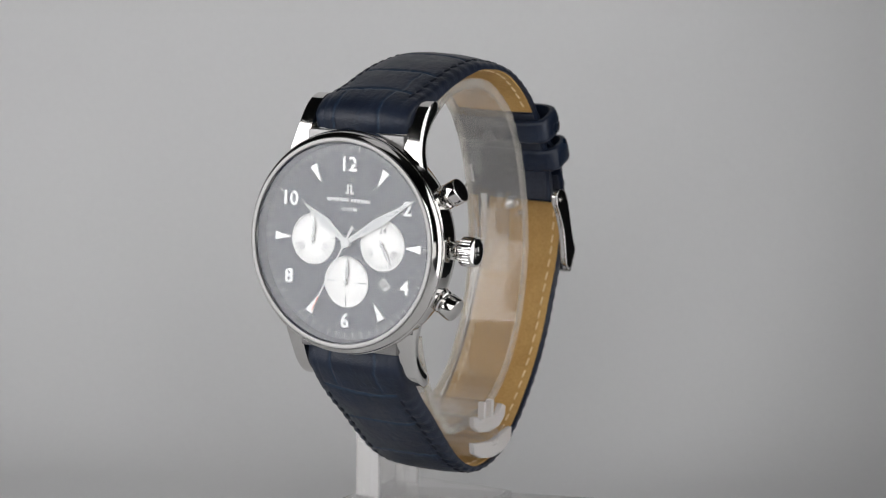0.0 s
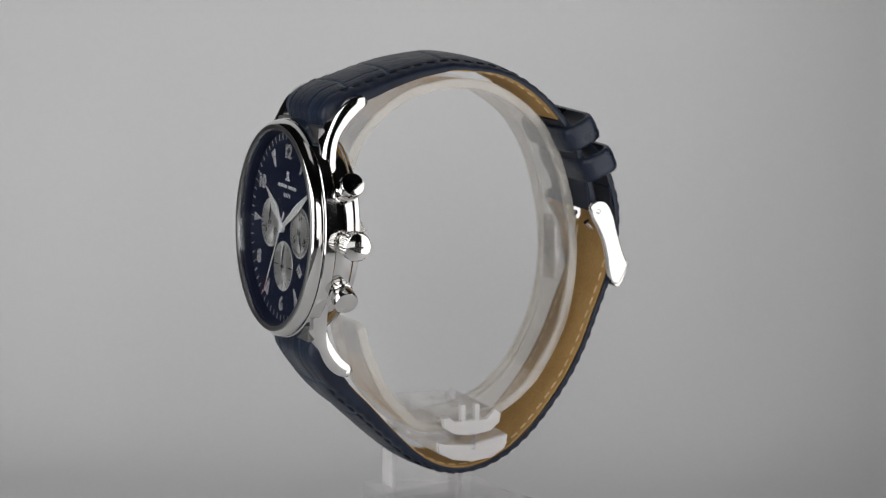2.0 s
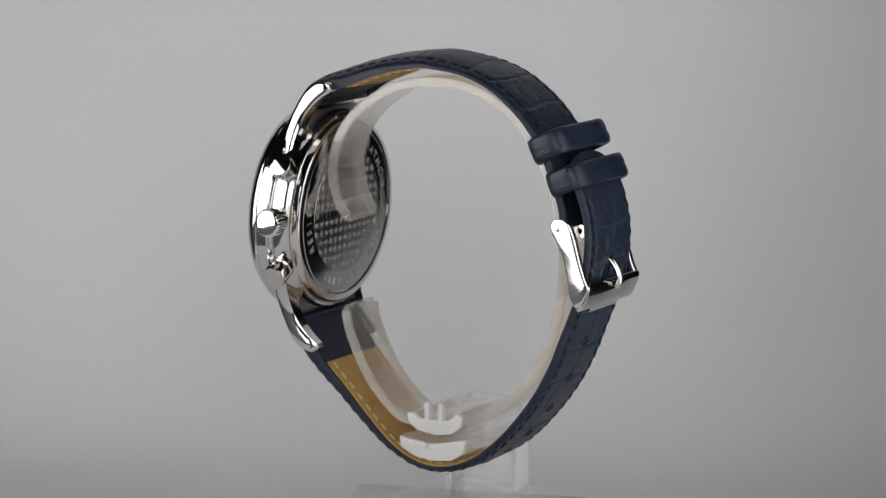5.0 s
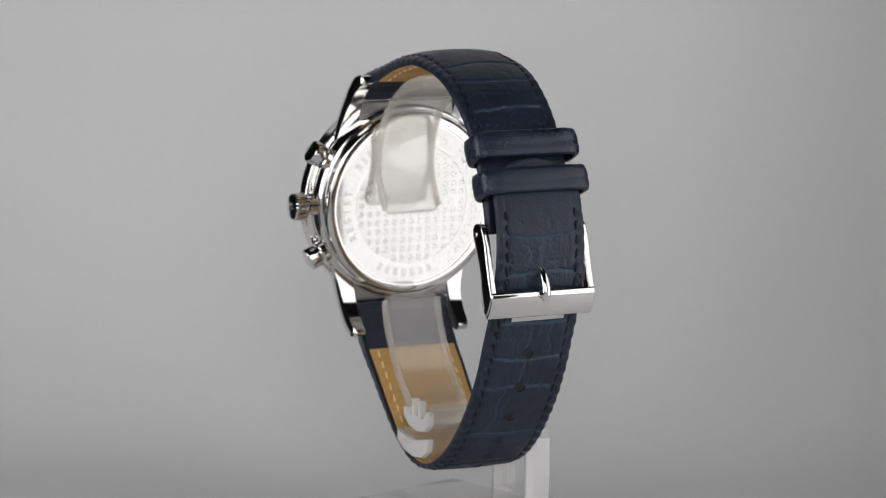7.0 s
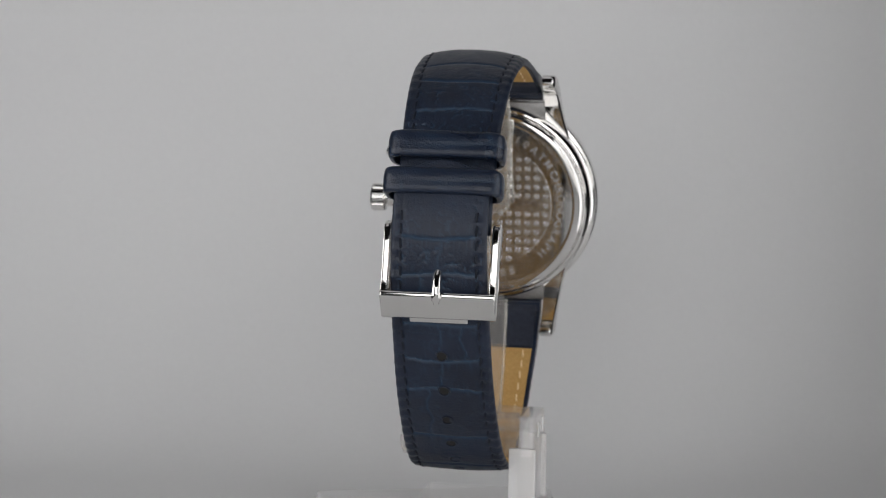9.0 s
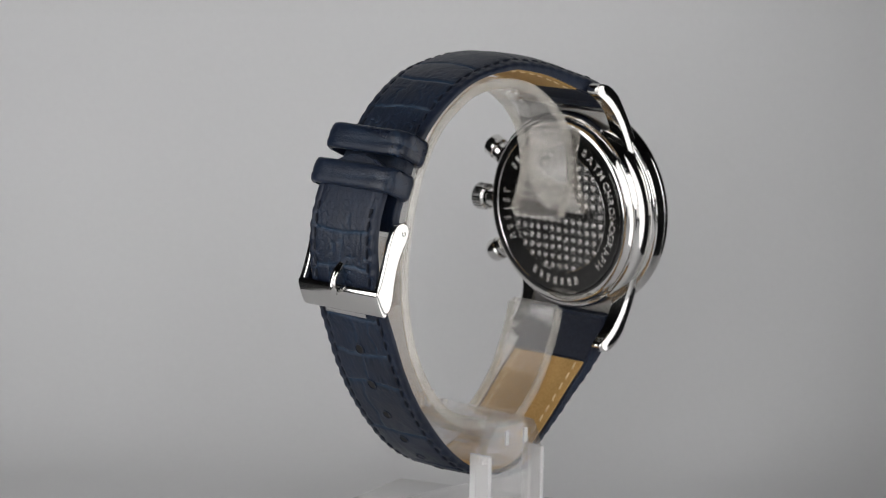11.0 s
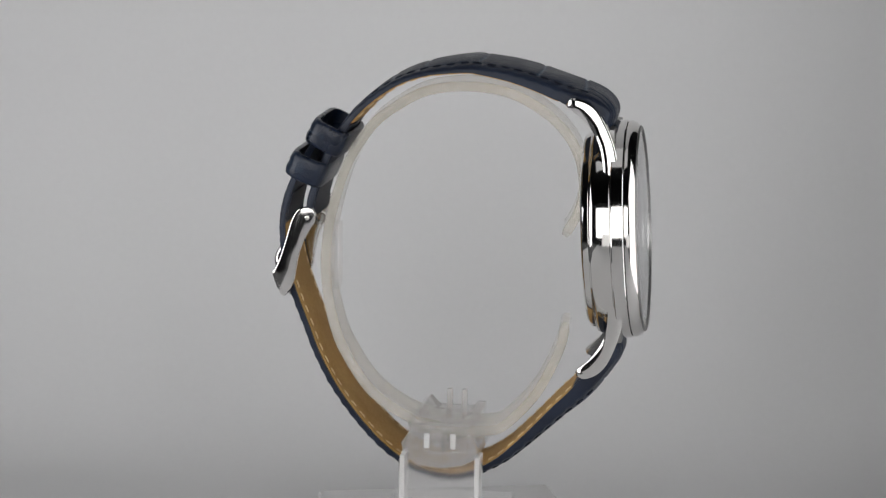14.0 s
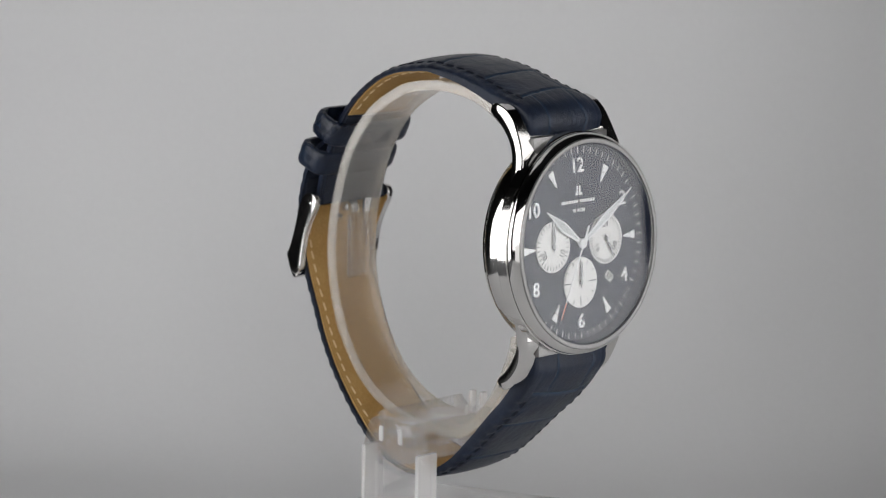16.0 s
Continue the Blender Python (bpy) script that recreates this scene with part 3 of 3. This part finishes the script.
LOWER = [(-32.4, 46.4), (-32.6, 43.6), (-31.0, 40.8), (-26.7, 35.2), (-22.1, 31.0), (-16.4, 25.6), (-10.7, 20.9), (-4.6, 18.0), (0.7, 17.4), (6.4, 18.7), (12.0, 21.9), (17.6, 27.2), (23.1, 34.3), (26.9, 41.2), (29.4, 47.5), (31.9, 54.0), (33.6, 60.0), (34.2, 66.5), (33.6, 71.8), (31.9, 76.7), (29.9, 80.6), (28.6, 83.4)]


def ease(a, b, x):
    t = min(1.0, max(0.0, (x - a) / (b - a)))
    return t * t * (3 - 2 * t)


PITCH = 2.7   # from stitch to stitch


def strap_piece(name, pts, widths, thick, pad, ridges, middles, label, tan, tail=False, stitch=(), crown_most=1.0, wrinkled=58.0):
    """One half of the strap: embossed leather, its lining, its seams. widths, thick, pad: (length along, value) tables in mm."""
    line, length = spline([(0, y, z) for y, z in pts], 0.28)
    count, across = len(line), 68
    step = length / (count - 1)
    xs, vs = zip(*widths)
    tx, tv = zip(*thick)
    px, pv = zip(*pad)
    tang = [(line[min(k + 1, count - 1)] - line[max(k - 1, 0)]).normalized() for k in range(count)]
    norm = [Vector((0, t.z, -t.y)) for t in tang]
    if norm[count // 2].dot(line[count // 2] - Vector((0, 0, 60))) < 0:
        norm = [-n for n in norm]
    rnd = random.Random(len(name) * 7)
    wob = [rnd.uniform(-1, 1) for _ in range(200)]

    def half_width(a):
        w = float(np.interp(a, xs, vs)) / 2
        if tail:
            r = length - a
            if r < 7.0:
                w *= math.sqrt(max(0.02, 1 - ((7.0 - r) / 7.0) ** 2.6))
        return w

    def dome(a, s):
        """Height of the padded face: flat base pad plus a rounded crown that falls off to the edges."""
        crown = float(np.interp(a, (0, 8, 14, 36, 52, 62), (0.0, 0.2, crown_most, crown_most, 0.3 * crown_most, 0.0)))
        flat = float(np.interp(a, px, pv)) * max(0.0, 1 - abs(s) ** 3.2) ** 0.8
        return flat - crown * abs(s) ** 2.2

    def pucker(a, s):
        """The leather pulled in under each stitch and swelling between them."""
        if not stitch[0] - 1 < a < stitch[1]:
            return 0.0
        wave = 0.5 + 0.5 * math.cos(2 * math.pi * (a - stitch[0]) / PITCH)
        return (1.0 if tail else 0.6) * (-0.3 * wave * math.exp(-((abs(s) - 0.82) / 0.07) ** 2) - 0.3 * wave * max(0.0, (abs(s) - 0.86) / 0.14))

    def emboss(a, s):
        """Depth of the grooves between scales; it also sets the painted sheen."""
        d = 0.0
        for i, r in enumerate(ridges):
            bend = 0.5 * wob[i] * s + 0.35 * math.sin(3.1 * s + 9 * wob[i + 40]) + 0.22 * noise.noise(Vector((s * 6, r, 3)))
            if abs(s) < 0.78:
                e = a - r - bend
                d = max(d, math.exp(-(e / 0.3) ** 2))
                if abs(e) < 4:
                    d = max(d, 0.6 * max(0.0, noise.noise(Vector((s * 26, r * 3, e * 0.25))) - 0.12) * math.exp(-abs(e) / 1.3) * 2.2)
        for i, (m0, m1, s0) in enumerate(middles):
            if m0 < a < m1:
                off = s0 + 0.05 * wob[i + 80] * math.sin((a - m0) * 0.9) + 0.03 * noise.noise(Vector((a * 0.7, i, 1)))
                d = max(d, 0.75 * math.exp(-((s - off) / 0.022) ** 2))
        # wandering wrinkles, deepest where the strap is bent through the loops
        if abs(s) < 0.9:
            deep = 0.25 + 0.75 * math.exp(-((a - wrinkled) / 9.0) ** 2)
            patch = max(0.0, noise.noise(Vector((s * 2.6, a * 0.22, 31))) + 0.2)
            fold = noise.noise(Vector((s * 5.5, a * 0.62, 17)))
            d = max(d, min(1.0, 3.0 * patch) * deep * math.exp(-(fold / 0.05) ** 2))
        return d

    bm = bmesh.new()
    groove_sheen = bm.verts.layers.float.new("groove_sheen")
    rows = []
    for k in range(count):
        a = k * step
        w, th = half_width(a), float(np.interp(a, tx, tv)) + 0.4 * float(np.interp(a, (8, 14, 36, 52), (0, crown_most, crown_most, 0)))
        row = []
        for j in range(across + 1):
            s = -1 + 2 * j / across
            s = math.copysign(abs(s) ** 0.9, s)
            h = dome(a, s) + pucker(a, s)
            g = emboss(a, s)
            seam = math.exp(-((abs(s) - 0.79) / 0.035) ** 2) * 0.1
            h += 0.05 * noise.noise(Vector((s * 5, a * 0.35, 7))) - 0.3 * g - seam
            edge = -0.35 * max(0.0, (abs(s) - 0.93) / 0.07) ** 2
            v = bm.verts.new(line[k] + norm[k] * (h + edge) + Vector((s * w, 0, 0)))
            v[groove_sheen] = min(1.0, 0.85 * g + 0.25 * max(0.0, noise.noise(Vector((s * 8, a * 0.5, 11)))) * (0.4 if abs(s) < 0.8 else 0))
            row.append(v)
        for s in (1, -1):
            row.append(bm.verts.new(line[k] - norm[k] * th + Vector((s * w, 0, 0))))
        rows.append(row)
    n = len(rows[0])
    for a, b in zip(rows, rows[1:]):
        for k in range(n):
            bm.faces.new((a[k], a[(k + 1) % n], b[(k + 1) % n], b[k]))
    bm.faces.new(rows[0])
    bm.faces.new(rows[-1])
    piece = part(name, bm, LEATHER, watch, label, angle=50)
    # lining strips on the inner side
    for a0, a1, material, words in tan:
        lb = bmesh.new()
        prev = None
        for k in range(count):
            a = k * step
            if a0 <= a <= a1:
                w, th = half_width(a) - 0.75, float(np.interp(a, tx, tv)) + 0.4 * float(np.interp(a, (8, 14, 36, 52), (0, crown_most, crown_most, 0)))
                q = [lb.verts.new(line[k] - norm[k] * (th + dz) + Vector((s * (w - (0.06 if dz > 0.2 else 0)), 0, 0))) for s, dz in ((-1, -0.05), (-1, 0.24), (-0.5, 0.32), (0, 0.34), (0.5, 0.32), (1, 0.24), (1, -0.05))]
                if prev:
                    for i in range(7):
                        lb.faces.new((prev[i], prev[(i + 1) % 7], q[(i + 1) % 7], q[i]))
                else:
                    lb.faces.new(q)
                prev = q
        lb.faces.new(prev)
        part("lining", lb, material, piece, words)
    # seams: one row of stitches along each edge, outside and inside
    for side in (-1, 1):
        for inner in (False, True):
            rowm = bmesh.new()
            a = stitch[0]
            while a < stitch[1]:
                k = min(count - 1, int(a / step))
                w = half_width(a)
                skip = inner and not any(t0 <= a <= t1 and mm == LINING for t0, t1, mm, _ in tan)
                if not skip and w > 5:
                    th = float(np.interp(a, tx, tv)) + 0.4 * float(np.interp(a, (8, 14, 36, 52), (0, crown_most, crown_most, 0)))
                    s = 0.79
                    up = -(th + 0.26) if inner else dome(a, s) - 0.1
                    base = line[k] + norm[k] * up + Vector((side * s * w * (0.97 if inner else 1.0), 0, 0))
                    t, b2 = tang[k], Vector((1, 0, 0))
                    lean = 0.10 * side
                    half = 0.98
                    o = norm[k] * (-1 if inner else 1)
                    top = [base + t * (u * half) + b2 * (q * 0.33 * (1 - 0.35 * abs(u)) + lean * u) + o * hgt for u, q, hgt in
                           ((-1, -1, -0.1), (-1, 1, -0.1), (1, 1, -0.1), (1, -1, -0.1), (-0.6, -0.5, 0.2), (-0.6, 0.5, 0.2), (0.6, 0.5, 0.2), (0.6, -0.5, 0.2))]
                    vv = [rowm.verts.new(p) for p in top]
                    for f in ((4, 5, 6, 7), (0, 1, 5, 4), (1, 2, 6, 5), (2, 3, 7, 6), (3, 0, 4, 7)):
                        rowm.faces.new([vv[i] for i in f])
                a += PITCH
            if rowm.verts:
                part("stitching", rowm, TAN_THREAD if inner else NAVY_THREAD, piece, "cream thread seam" if inner else "dark blue thread seam", angle=80)
            else:
                rowm.free()
    return piece, line, norm, step, length


def build_strap():
    up, line, norm, step, length = strap_piece(
        "upper_strap", UPPER, [(0, 20.9), (12, 20.9), (40, 20.4), (60, 18.9), (78, 18.2), (95, 18)], [(0, 2.4), (6, 2.9), (26, 2.0), (40, 1.3), (60, 1.3), (95, 1.4)],
        [(0, 1.1), (10, 1.2), (26, 0.8), (45, 0.45), (60, 0.3), (95, 0.2)], [9.5, 18.5, 30.0, 41.5, 48.0, 56.0, 64.5], [(0, 9.5, -0.55), (0, 9.5, 0.4), (9.5, 18.5, 0.5)],
        "upper strap half in navy embossed leather", [(0.5, 12.4, NAVY_LINING, "navy leather lining"), (12.8, 60, LINING, "tan leather lining"), (60.4, 84, NAVY_LINING, "navy leather lining")], stitch=(9, 64))
    low, line, norm, step, length = strap_piece(
        "lower_strap", LOWER, [(0, 20.9), (12, 20.9), (40, 20.0), (70, 19.1), (95, 18.8), (120, 18.2)], [(0, 2.6), (8, 3.0), (20, 2.3), (38, 1.3), (60, 1.2), (75, 1.2), (130, 1.2)],
        [(0, 1.1), (10, 1.2), (24, 0.7), (45, 0.4), (60, 0.3), (130, 0.25)], [9.0, 19.0, 31.0, 44.0, 56.0, 67.5, 80.5, 87.5, 95.5, 106.0, 113.0],
        [(0, 9.0, -0.45), (0, 9.0, 0.5), (80.5, 95.5, 0.02), (95.5, 113, -0.02), (87.5, 95.5, -0.45), (95.5, 106, 0.4), (67.5, 80.5, 0.35)],
        "lower strap half in navy embossed leather with punched holes", [(13, 111.5, LINING, "tan leather lining"), (0.5, 12.7, NAVY_LINING, "navy leather lining"), (111.8, 118, NAVY_LINING, "navy leather lining")], tail=True, stitch=(12, 119), crown_most=0.6, wrinkled=104.0)
    # adjustment holes down the middle of the lower half
    for z in (45.6, 38.1, 31.6, 26.1, 21.9, 18.9):
        k = min((i for i in range(len(line)) if line[i].y > 2), key=lambda i: abs(line[i].z - z))
        q = norm[k].to_track_quat("Z", "Y").to_matrix().to_4x4()
        m = Matrix.Translation(line[k] + norm[k] * 0.3) @ q
        # nothing is cut: a near-black disc paints the shade inside each hole
        part("punched_hole", lathe([(0, 0.0), (0.95, 0.0), (0.98, 0.12), (1.0, 0.12)], 24), HOLE, low, "dark disc painting the shade in a punched hole", matrix=m)
        part("hole_rim", lathe([(0.95, 0.02), (0.98, 0.16), (1.08, 0.19), (1.2, 0.13), (1.26, -0.15)], 24), LEATHER, low, matrix=m)

    def keeper(cy, cz, ty, tz, hn, hx, wide, name_label):
        """A leather loop round both layers; ty, tz: direction along the strap."""
        t = Vector((0, ty, tz)).normalized()
        nrm = Vector((0, -t.z, t.y))
        c = Vector((0, cy, cz))
        secs = []
        steps = 120
        for k in range(steps):
            a = 2 * math.pi * k / steps
            ca, sa = math.cos(a), math.sin(a)
            sx, sn = math.copysign(abs(ca) ** 0.28, ca), math.copysign(abs(sa) ** 0.6, sa)
            ring = []
            for along, out in ((-1, 0.0), (-1, 0.5), (-0.9, 0.85), (-0.68, 1.0), (-0.3, 1.12), (0.0, 1.1), (0.2, 1.05), (0.45, 1.12), (0.72, 1.0), (0.9, 0.85), (1, 0.5), (1, 0.0)):
                th = out * 1.0
                ring.append(c + Vector((sx * (hx - 1.0 + th), 0, 0)) + nrm * (sn * (hn - 1.0 + th)) + t * (along * wide / 2 + 0.12 * noise.noise(Vector((k * 0.15, along, cz)))))
            secs.append(ring)
        secs.append(secs[0])
        bm = loft(secs, closed=False)
        bmesh.ops.remove_doubles(bm, verts=bm.verts, dist=1e-4)
        layer = bm.verts.layers.float.new("groove_sheen")
        for v in bm.verts:
            along = (v.co - c).dot(t) / (wide / 2)
            groove = math.exp(-((v.co.x - 3.0 - 0.5 * along) / 0.5) ** 2) * (1 if (v.co - c).dot(nrm) > 0 else 0)
            outer = 1 if (v.co - c).dot(nrm) > 0 else 0
            crease = math.exp(-((along - 0.25 - 0.03 * v.co.x) / 0.14) ** 2) * outer * ease(2.0, 4.0, -v.co.x + 5)
            v.co -= nrm * (0.16 * groove + 0.14 * crease)
            crinkle = outer * math.exp(-(noise.noise(Vector((v.co.x * 0.55, along * 1.3, cz))) / 0.07) ** 2) * max(0.0, noise.noise(Vector((v.co.x * 0.3, 5, cz))) + 0.25)
            # grooves and creases get the same sheen as a lighter blue colour
            groove = max(groove, 0.4 * crease, 0.9 * crinkle)
            v[layer] = min(1.0, 0.8 * groove + 0.1 * max(0, noise.noise(v.co * 0.8)))
        part("strap_keeper", bm, KEEPER_LEATHER, watch, name_label, angle=60)

    keeper(24.7, 84.9, 0.44, -0.9, 4.1, 11.2, 5.2, "navy leather keeper loop")
    keeper(28.7, 78.6, 0.40, -0.92, 4.1, 11.4, 5.0, "navy leather keeper loop")


def build_buckle():
    arm = [(26.5, 69.9), (27.1, 70.9), (28.1, 71.3), (29.5, 71.1), (30.6, 70.2), (31.7, 67.8), (32.6, 64.6), (33.9, 60.6), (34.9, 58.4), (34.9, 57.6), (33.4, 54.7), (32.7, 54.2), (31.7, 54.6), (30.9, 56.4), (30.3, 60.0), (29.5, 63.2), (28.2, 66.0), (26.9, 68.2)]
    arm = [(p.x, p.y) for p in spline([(y, z, 0) for y, z in arm + arm[:1]], 0.45)[0][:-1]]
    flip = Matrix(((0, 0, 1, 0), (1, 0, 0, 0), (0, 1, 0, 0), (0, 0, 0, 1)))
    buckle = None
    for x in (-11.15, 9.75):
        p = part("buckle_arm", slab(arm, x, x + 1.4, 0.32, 3), STEEL, watch if not buckle else buckle, "" if buckle else "polished steel pin buckle", matrix=flip)
        if not buckle:
            buckle = p
            p.name = "buckle"
        e = -11.17 if x < 0 else 11.17
        pin = lathe([(0, 0.14), (0.35, 0.12), (0.5, 0.02), (0.5, -0.3)], 20)
        part("pin_end", pin, SATIN, buckle, "small steel pin end", matrix=Matrix.Translation((e, 28.2, 69.2)) @ pose(0, 0, 0, 0, 90 if x > 0 else -90, 0))
    bar = [(34.7, 59.0), (35.15, 58.6), (35.2, 57.9), (34.75, 56.4), (34.15, 54.9), (33.45, 53.7), (32.7, 53.4), (32.1, 54.0), (33.2, 57.2)]
    part("crossbar", slab(bar, -10.98, 10.98, 0.24, 3), STEEL, buckle, "polished steel buckle bar", matrix=flip)
    lip = [(33.1, 54.0), (32.7, 52.7), (32.1, 52.6), (32.1, 54.0)]
    part("lip", slab(lip, -5.6, 5.6, 0.12, 1), STEEL, buckle, matrix=flip)
    marks = bmesh.new()
    d = Vector((0, 33.4 - 35.1, 54.3 - 57.9)).normalized()
    nrm = Vector((0, -d.z, d.y))
    for k in range(12):
        x = -6.1 + k * 1.1
        if k == 7:
            continue
        c = Vector((x, 34.3, 56.2)) + nrm * 0.0
        q = [c + Vector((sx * 0.36, 0, 0)) + d * (sd * 0.42) + nrm * h for h in (-0.1, 0.05) for sx, sd in ((-1, -1), (1, -1), (1, 1), (-1, 1))]
        vv = [marks.verts.new(p) for p in q]
        for f in ((4, 5, 6, 7), (0, 1, 5, 4), (1, 2, 6, 5), (2, 3, 7, 6), (3, 0, 4, 7)):
            marks.faces.new([vv[i] for i in f])
    part("engraved_name_bars", marks, SATIN, buckle, "shallow engraved bars", smooth=False)["kind"] = "stuff"
    path, _ = spline([(0, 31.0, 65.4), (0, 33.3, 63.3), (0, 35.0, 61.7), (0, 36.0, 59.9), (0, 36.2, 58.3), (0, 35.6, 57.0)], 0.35)
    secs = []
    for k, p in enumerate(path):
        t = (path[min(k + 1, len(path) - 1)] - path[max(k - 1, 0)]).normalized()
        o = Vector((0, t.z, -t.y))
        r = 0.85 if k < len(path) - 2 else 0.6
        secs.append([p + Vector((r * math.cos(a), 0, 0)) + o * (0.6 * math.sin(a)) for a in [2 * math.pi * i / 14 for i in range(14)]])
    part("prong", loft(secs), STEEL, buckle, "polished steel prong")
    part("prong_eye", lathe([(0.6, -1.1), (1.35, -1.1), (1.45, -0.9), (1.45, 0.9), (1.35, 1.1), (0.6, 1.1)], 28), STEEL, buckle, "rolled steel eye of the prong", matrix=Matrix.Translation((0, 27.9, 67.6)) @ pose(0, 0, 0, 0, 90, 0))


build_case()
build_crown()
build_dial()
build_pointers()
build_strap()
build_buckle()

# ---------------------------------------------------------------- the stand
stand = tagged(new("display_stand"), "clear acrylic watch stand with a ring, post and square foot", "display stand")


def build_stand():
    ring = [(-21.6, 66.2), (-22.6, 68.0), (-24.2, 71.0), (-25.3, 75.5), (-24.7, 81.0), (-22.3, 86.2), (-17.9, 90.6), (-11.2, 94.4), (-3.0, 95.9), (5.0, 95.2), (10.6, 92.8), (16.9, 88.0), (21.9, 80.2), (25.0, 70.5), (26.2, 62.8), (26.1, 55.9), (24.9, 49.0), (22.5, 42.4), (17.0, 34.2), (9.3, 28.8), (0.0, 26.6), (-7.4, 26.4), (-11.0, 28.2), (-16.2, 33.8), (-19.6, 40.0), (-21.4, 44.6), (-22.2, 48.7)]
    path, total = spline([(0, 0.98 * y, 60 + 0.985 * (z - 60)) for y, z in ring], 1.0)
    secs = []
    for k, p in enumerate(path):
        t = (path[min(k + 1, len(path) - 1)] - path[max(k - 1, 0)]).normalized()
        o = Vector((0, t.z, -t.y))
        end = min(k, len(path) - 1 - k)
        w = 6.3 - (0.9 if end == 0 else 0.25 if end == 1 else 0)
        th = 0.95 if end else 0.6
        secs.append([p + Vector((sx * w, 0, 0)) + o * h for sx, h in ((-1, -th * 0.6), (-0.93, -th), (0.93, -th), (1, -th * 0.6), (1, th * 0.6), (0.93, th), (-0.93, th), (-1, th * 0.6))])
    part("ring", loft(secs), RING, stand, "clear acrylic ring open behind the watch case", matrix=pose(-3.3, -1.0, 0, 0, 0, 4.5))
    for sx in (-1, 1):
        edge = []
        for k, p in enumerate(path):
            t = (path[min(k + 1, len(path) - 1)] - path[max(k - 1, 0)]).normalized()
            o = Vector((0, t.z, -t.y))
            edge.append([p + Vector((sx * 6.2 + ux, 0, 0)) + o * h for ux, h in ((-0.3, -0.99), (0.22, -0.9), (0.22, 0.9), (-0.3, 0.99))])
        part("ring_edge", loft(edge[1:-1]), RING_EDGE, stand, "milky sawn edge of the ring", matrix=pose(-3.3, -1.0, 0, 0, 0, 4.5))
    part("clip", box(-3.2, 3.2, 23.3, 24.4, 54.0, 67.0, 0.3, 2), ACRYLIC, stand, "cloudy clear plastic clip", matrix=pose(-3.3, -1.0, 0, 0, 0, 4.5))
    # cradle bars across the foot of the ring
    flip = Matrix(((0, 0, 1, 0), (1, 0, 0, 0), (0, 1, 0, 0), (0, 0, 0, 1)))
    upper = [(-5.9, 29.3), (-5.6, 27.4), (-3.4, 26.0), (0.4, 25.4), (4.4, 26.0), (6.6, 27.6), (7.0, 29.6), (5.6, 30.4), (3.8, 28.6), (-3.2, 28.4), (-4.4, 29.4)]
    part("cradle_bar", slab(upper, -15.4, 6.8, 0.25, 2), ACRYLIC, stand, "clear acrylic cradle bar", matrix=flip)
    part("cradle_end", slab([(y * 0.98, z) for y, z in upper], 6.2, 7.5, 0.3, 2), HAZY, stand, "milky end of the cradle bar", matrix=flip)
    for y in (-1.3, 1.7):
        part("prong", box(6.0, 7.4, y - 0.55, y + 0.55, 28.2, 31.8, 0.25, 2), HAZY, stand, "milky upright prong")
    lower = [(-7.2, 24.6), (-6.9, 22.4), (-3.8, 20.9), (0.4, 20.3), (4.6, 20.8), (7.7, 22.6), (8.2, 25.3), (6.6, 25.0), (0.4, 23.6), (-5.6, 24.2)]
    part("cradle_bar", slab(lower, -15.6, 7.6, 0.25, 2), ACRYLIC, stand, "clear acrylic cradle bar", matrix=flip)
    part("cradle_end", slab([(y * 0.98, z) for y, z in lower], 7.0, 8.3, 0.3, 2), HAZY, stand, "milky end of the cradle bar", matrix=flip)
    part("rib", box(-14.0, 9.5, -0.35, 0.45, 23.0, 26.2, 0.1, 1), ACRYLIC, stand)
    # post beside the strap, shouldered at the top
    post = [(-8.3, 10.6), (8.3, 10.6), (8.2, 22.0), (6.6, 27.6), (5.4, 29.4), (-5.2, 29.4), (-6.2, 27.6), (-8.2, 22.0)]
    part("post", slab(post, -18.6, -15.4, 0.45, 3), ACRYLIC, stand, "clear acrylic post", matrix=flip)
    # narrow whitened ribs stand in for the highlights along the post edges
    for y in (-7.4, 7.4):
        part("post_rib", box(-18.9, -13.6, y - 0.5, y + 0.5, 10.6, 23.5, 0.25, 2), RIB_EDGE, stand, "acrylic edge rib whitened as its highlight")
    for y in (-2.6, 2.6):
        part("slot_rim", slab([(y - 0.55, 25.0), (y + 0.55, 25.0), (y + 0.55, 28.0), (y - 0.55, 28.0)], -18.9, -18.5, 0.12, 1), RIB_EDGE, stand, "pale slot edge", matrix=flip)
    part("foot_block", box(-19.5, 6.0, -12.0, 12.4, 7.0, 11.0, 0.4, 2), ACRYLIC, stand, "clear acrylic foot block")
    foot = box(-24.2, 24.2, -24.2, 24.2, 0.0, 7.0, 0.5, 2)
    part("foot_plate", foot, FROSTED, stand, "milky clear acrylic foot plate", matrix=pose(0, 0, 0, 0, 0, 17.9))


build_stand()


# ---------------------------------------------------------------- movement
def motions():
    """The stand and the watch on it turn together at an even pace."""
    times = [0.5 * k for k in range(33)]
    walk(stand, [(t, pose(0, 0, 0, 0, 0, STAND_START + TURN_RATE * t) @ pose(STAND_X, 0, 0)) for t in times])
    walk(watch, [(t, pose(0, 0, 0, 0, 0, WATCH_START + TURN_RATE * t) @ pose(WATCH_X, WATCH_Y, 0)) for t in times])


motions()
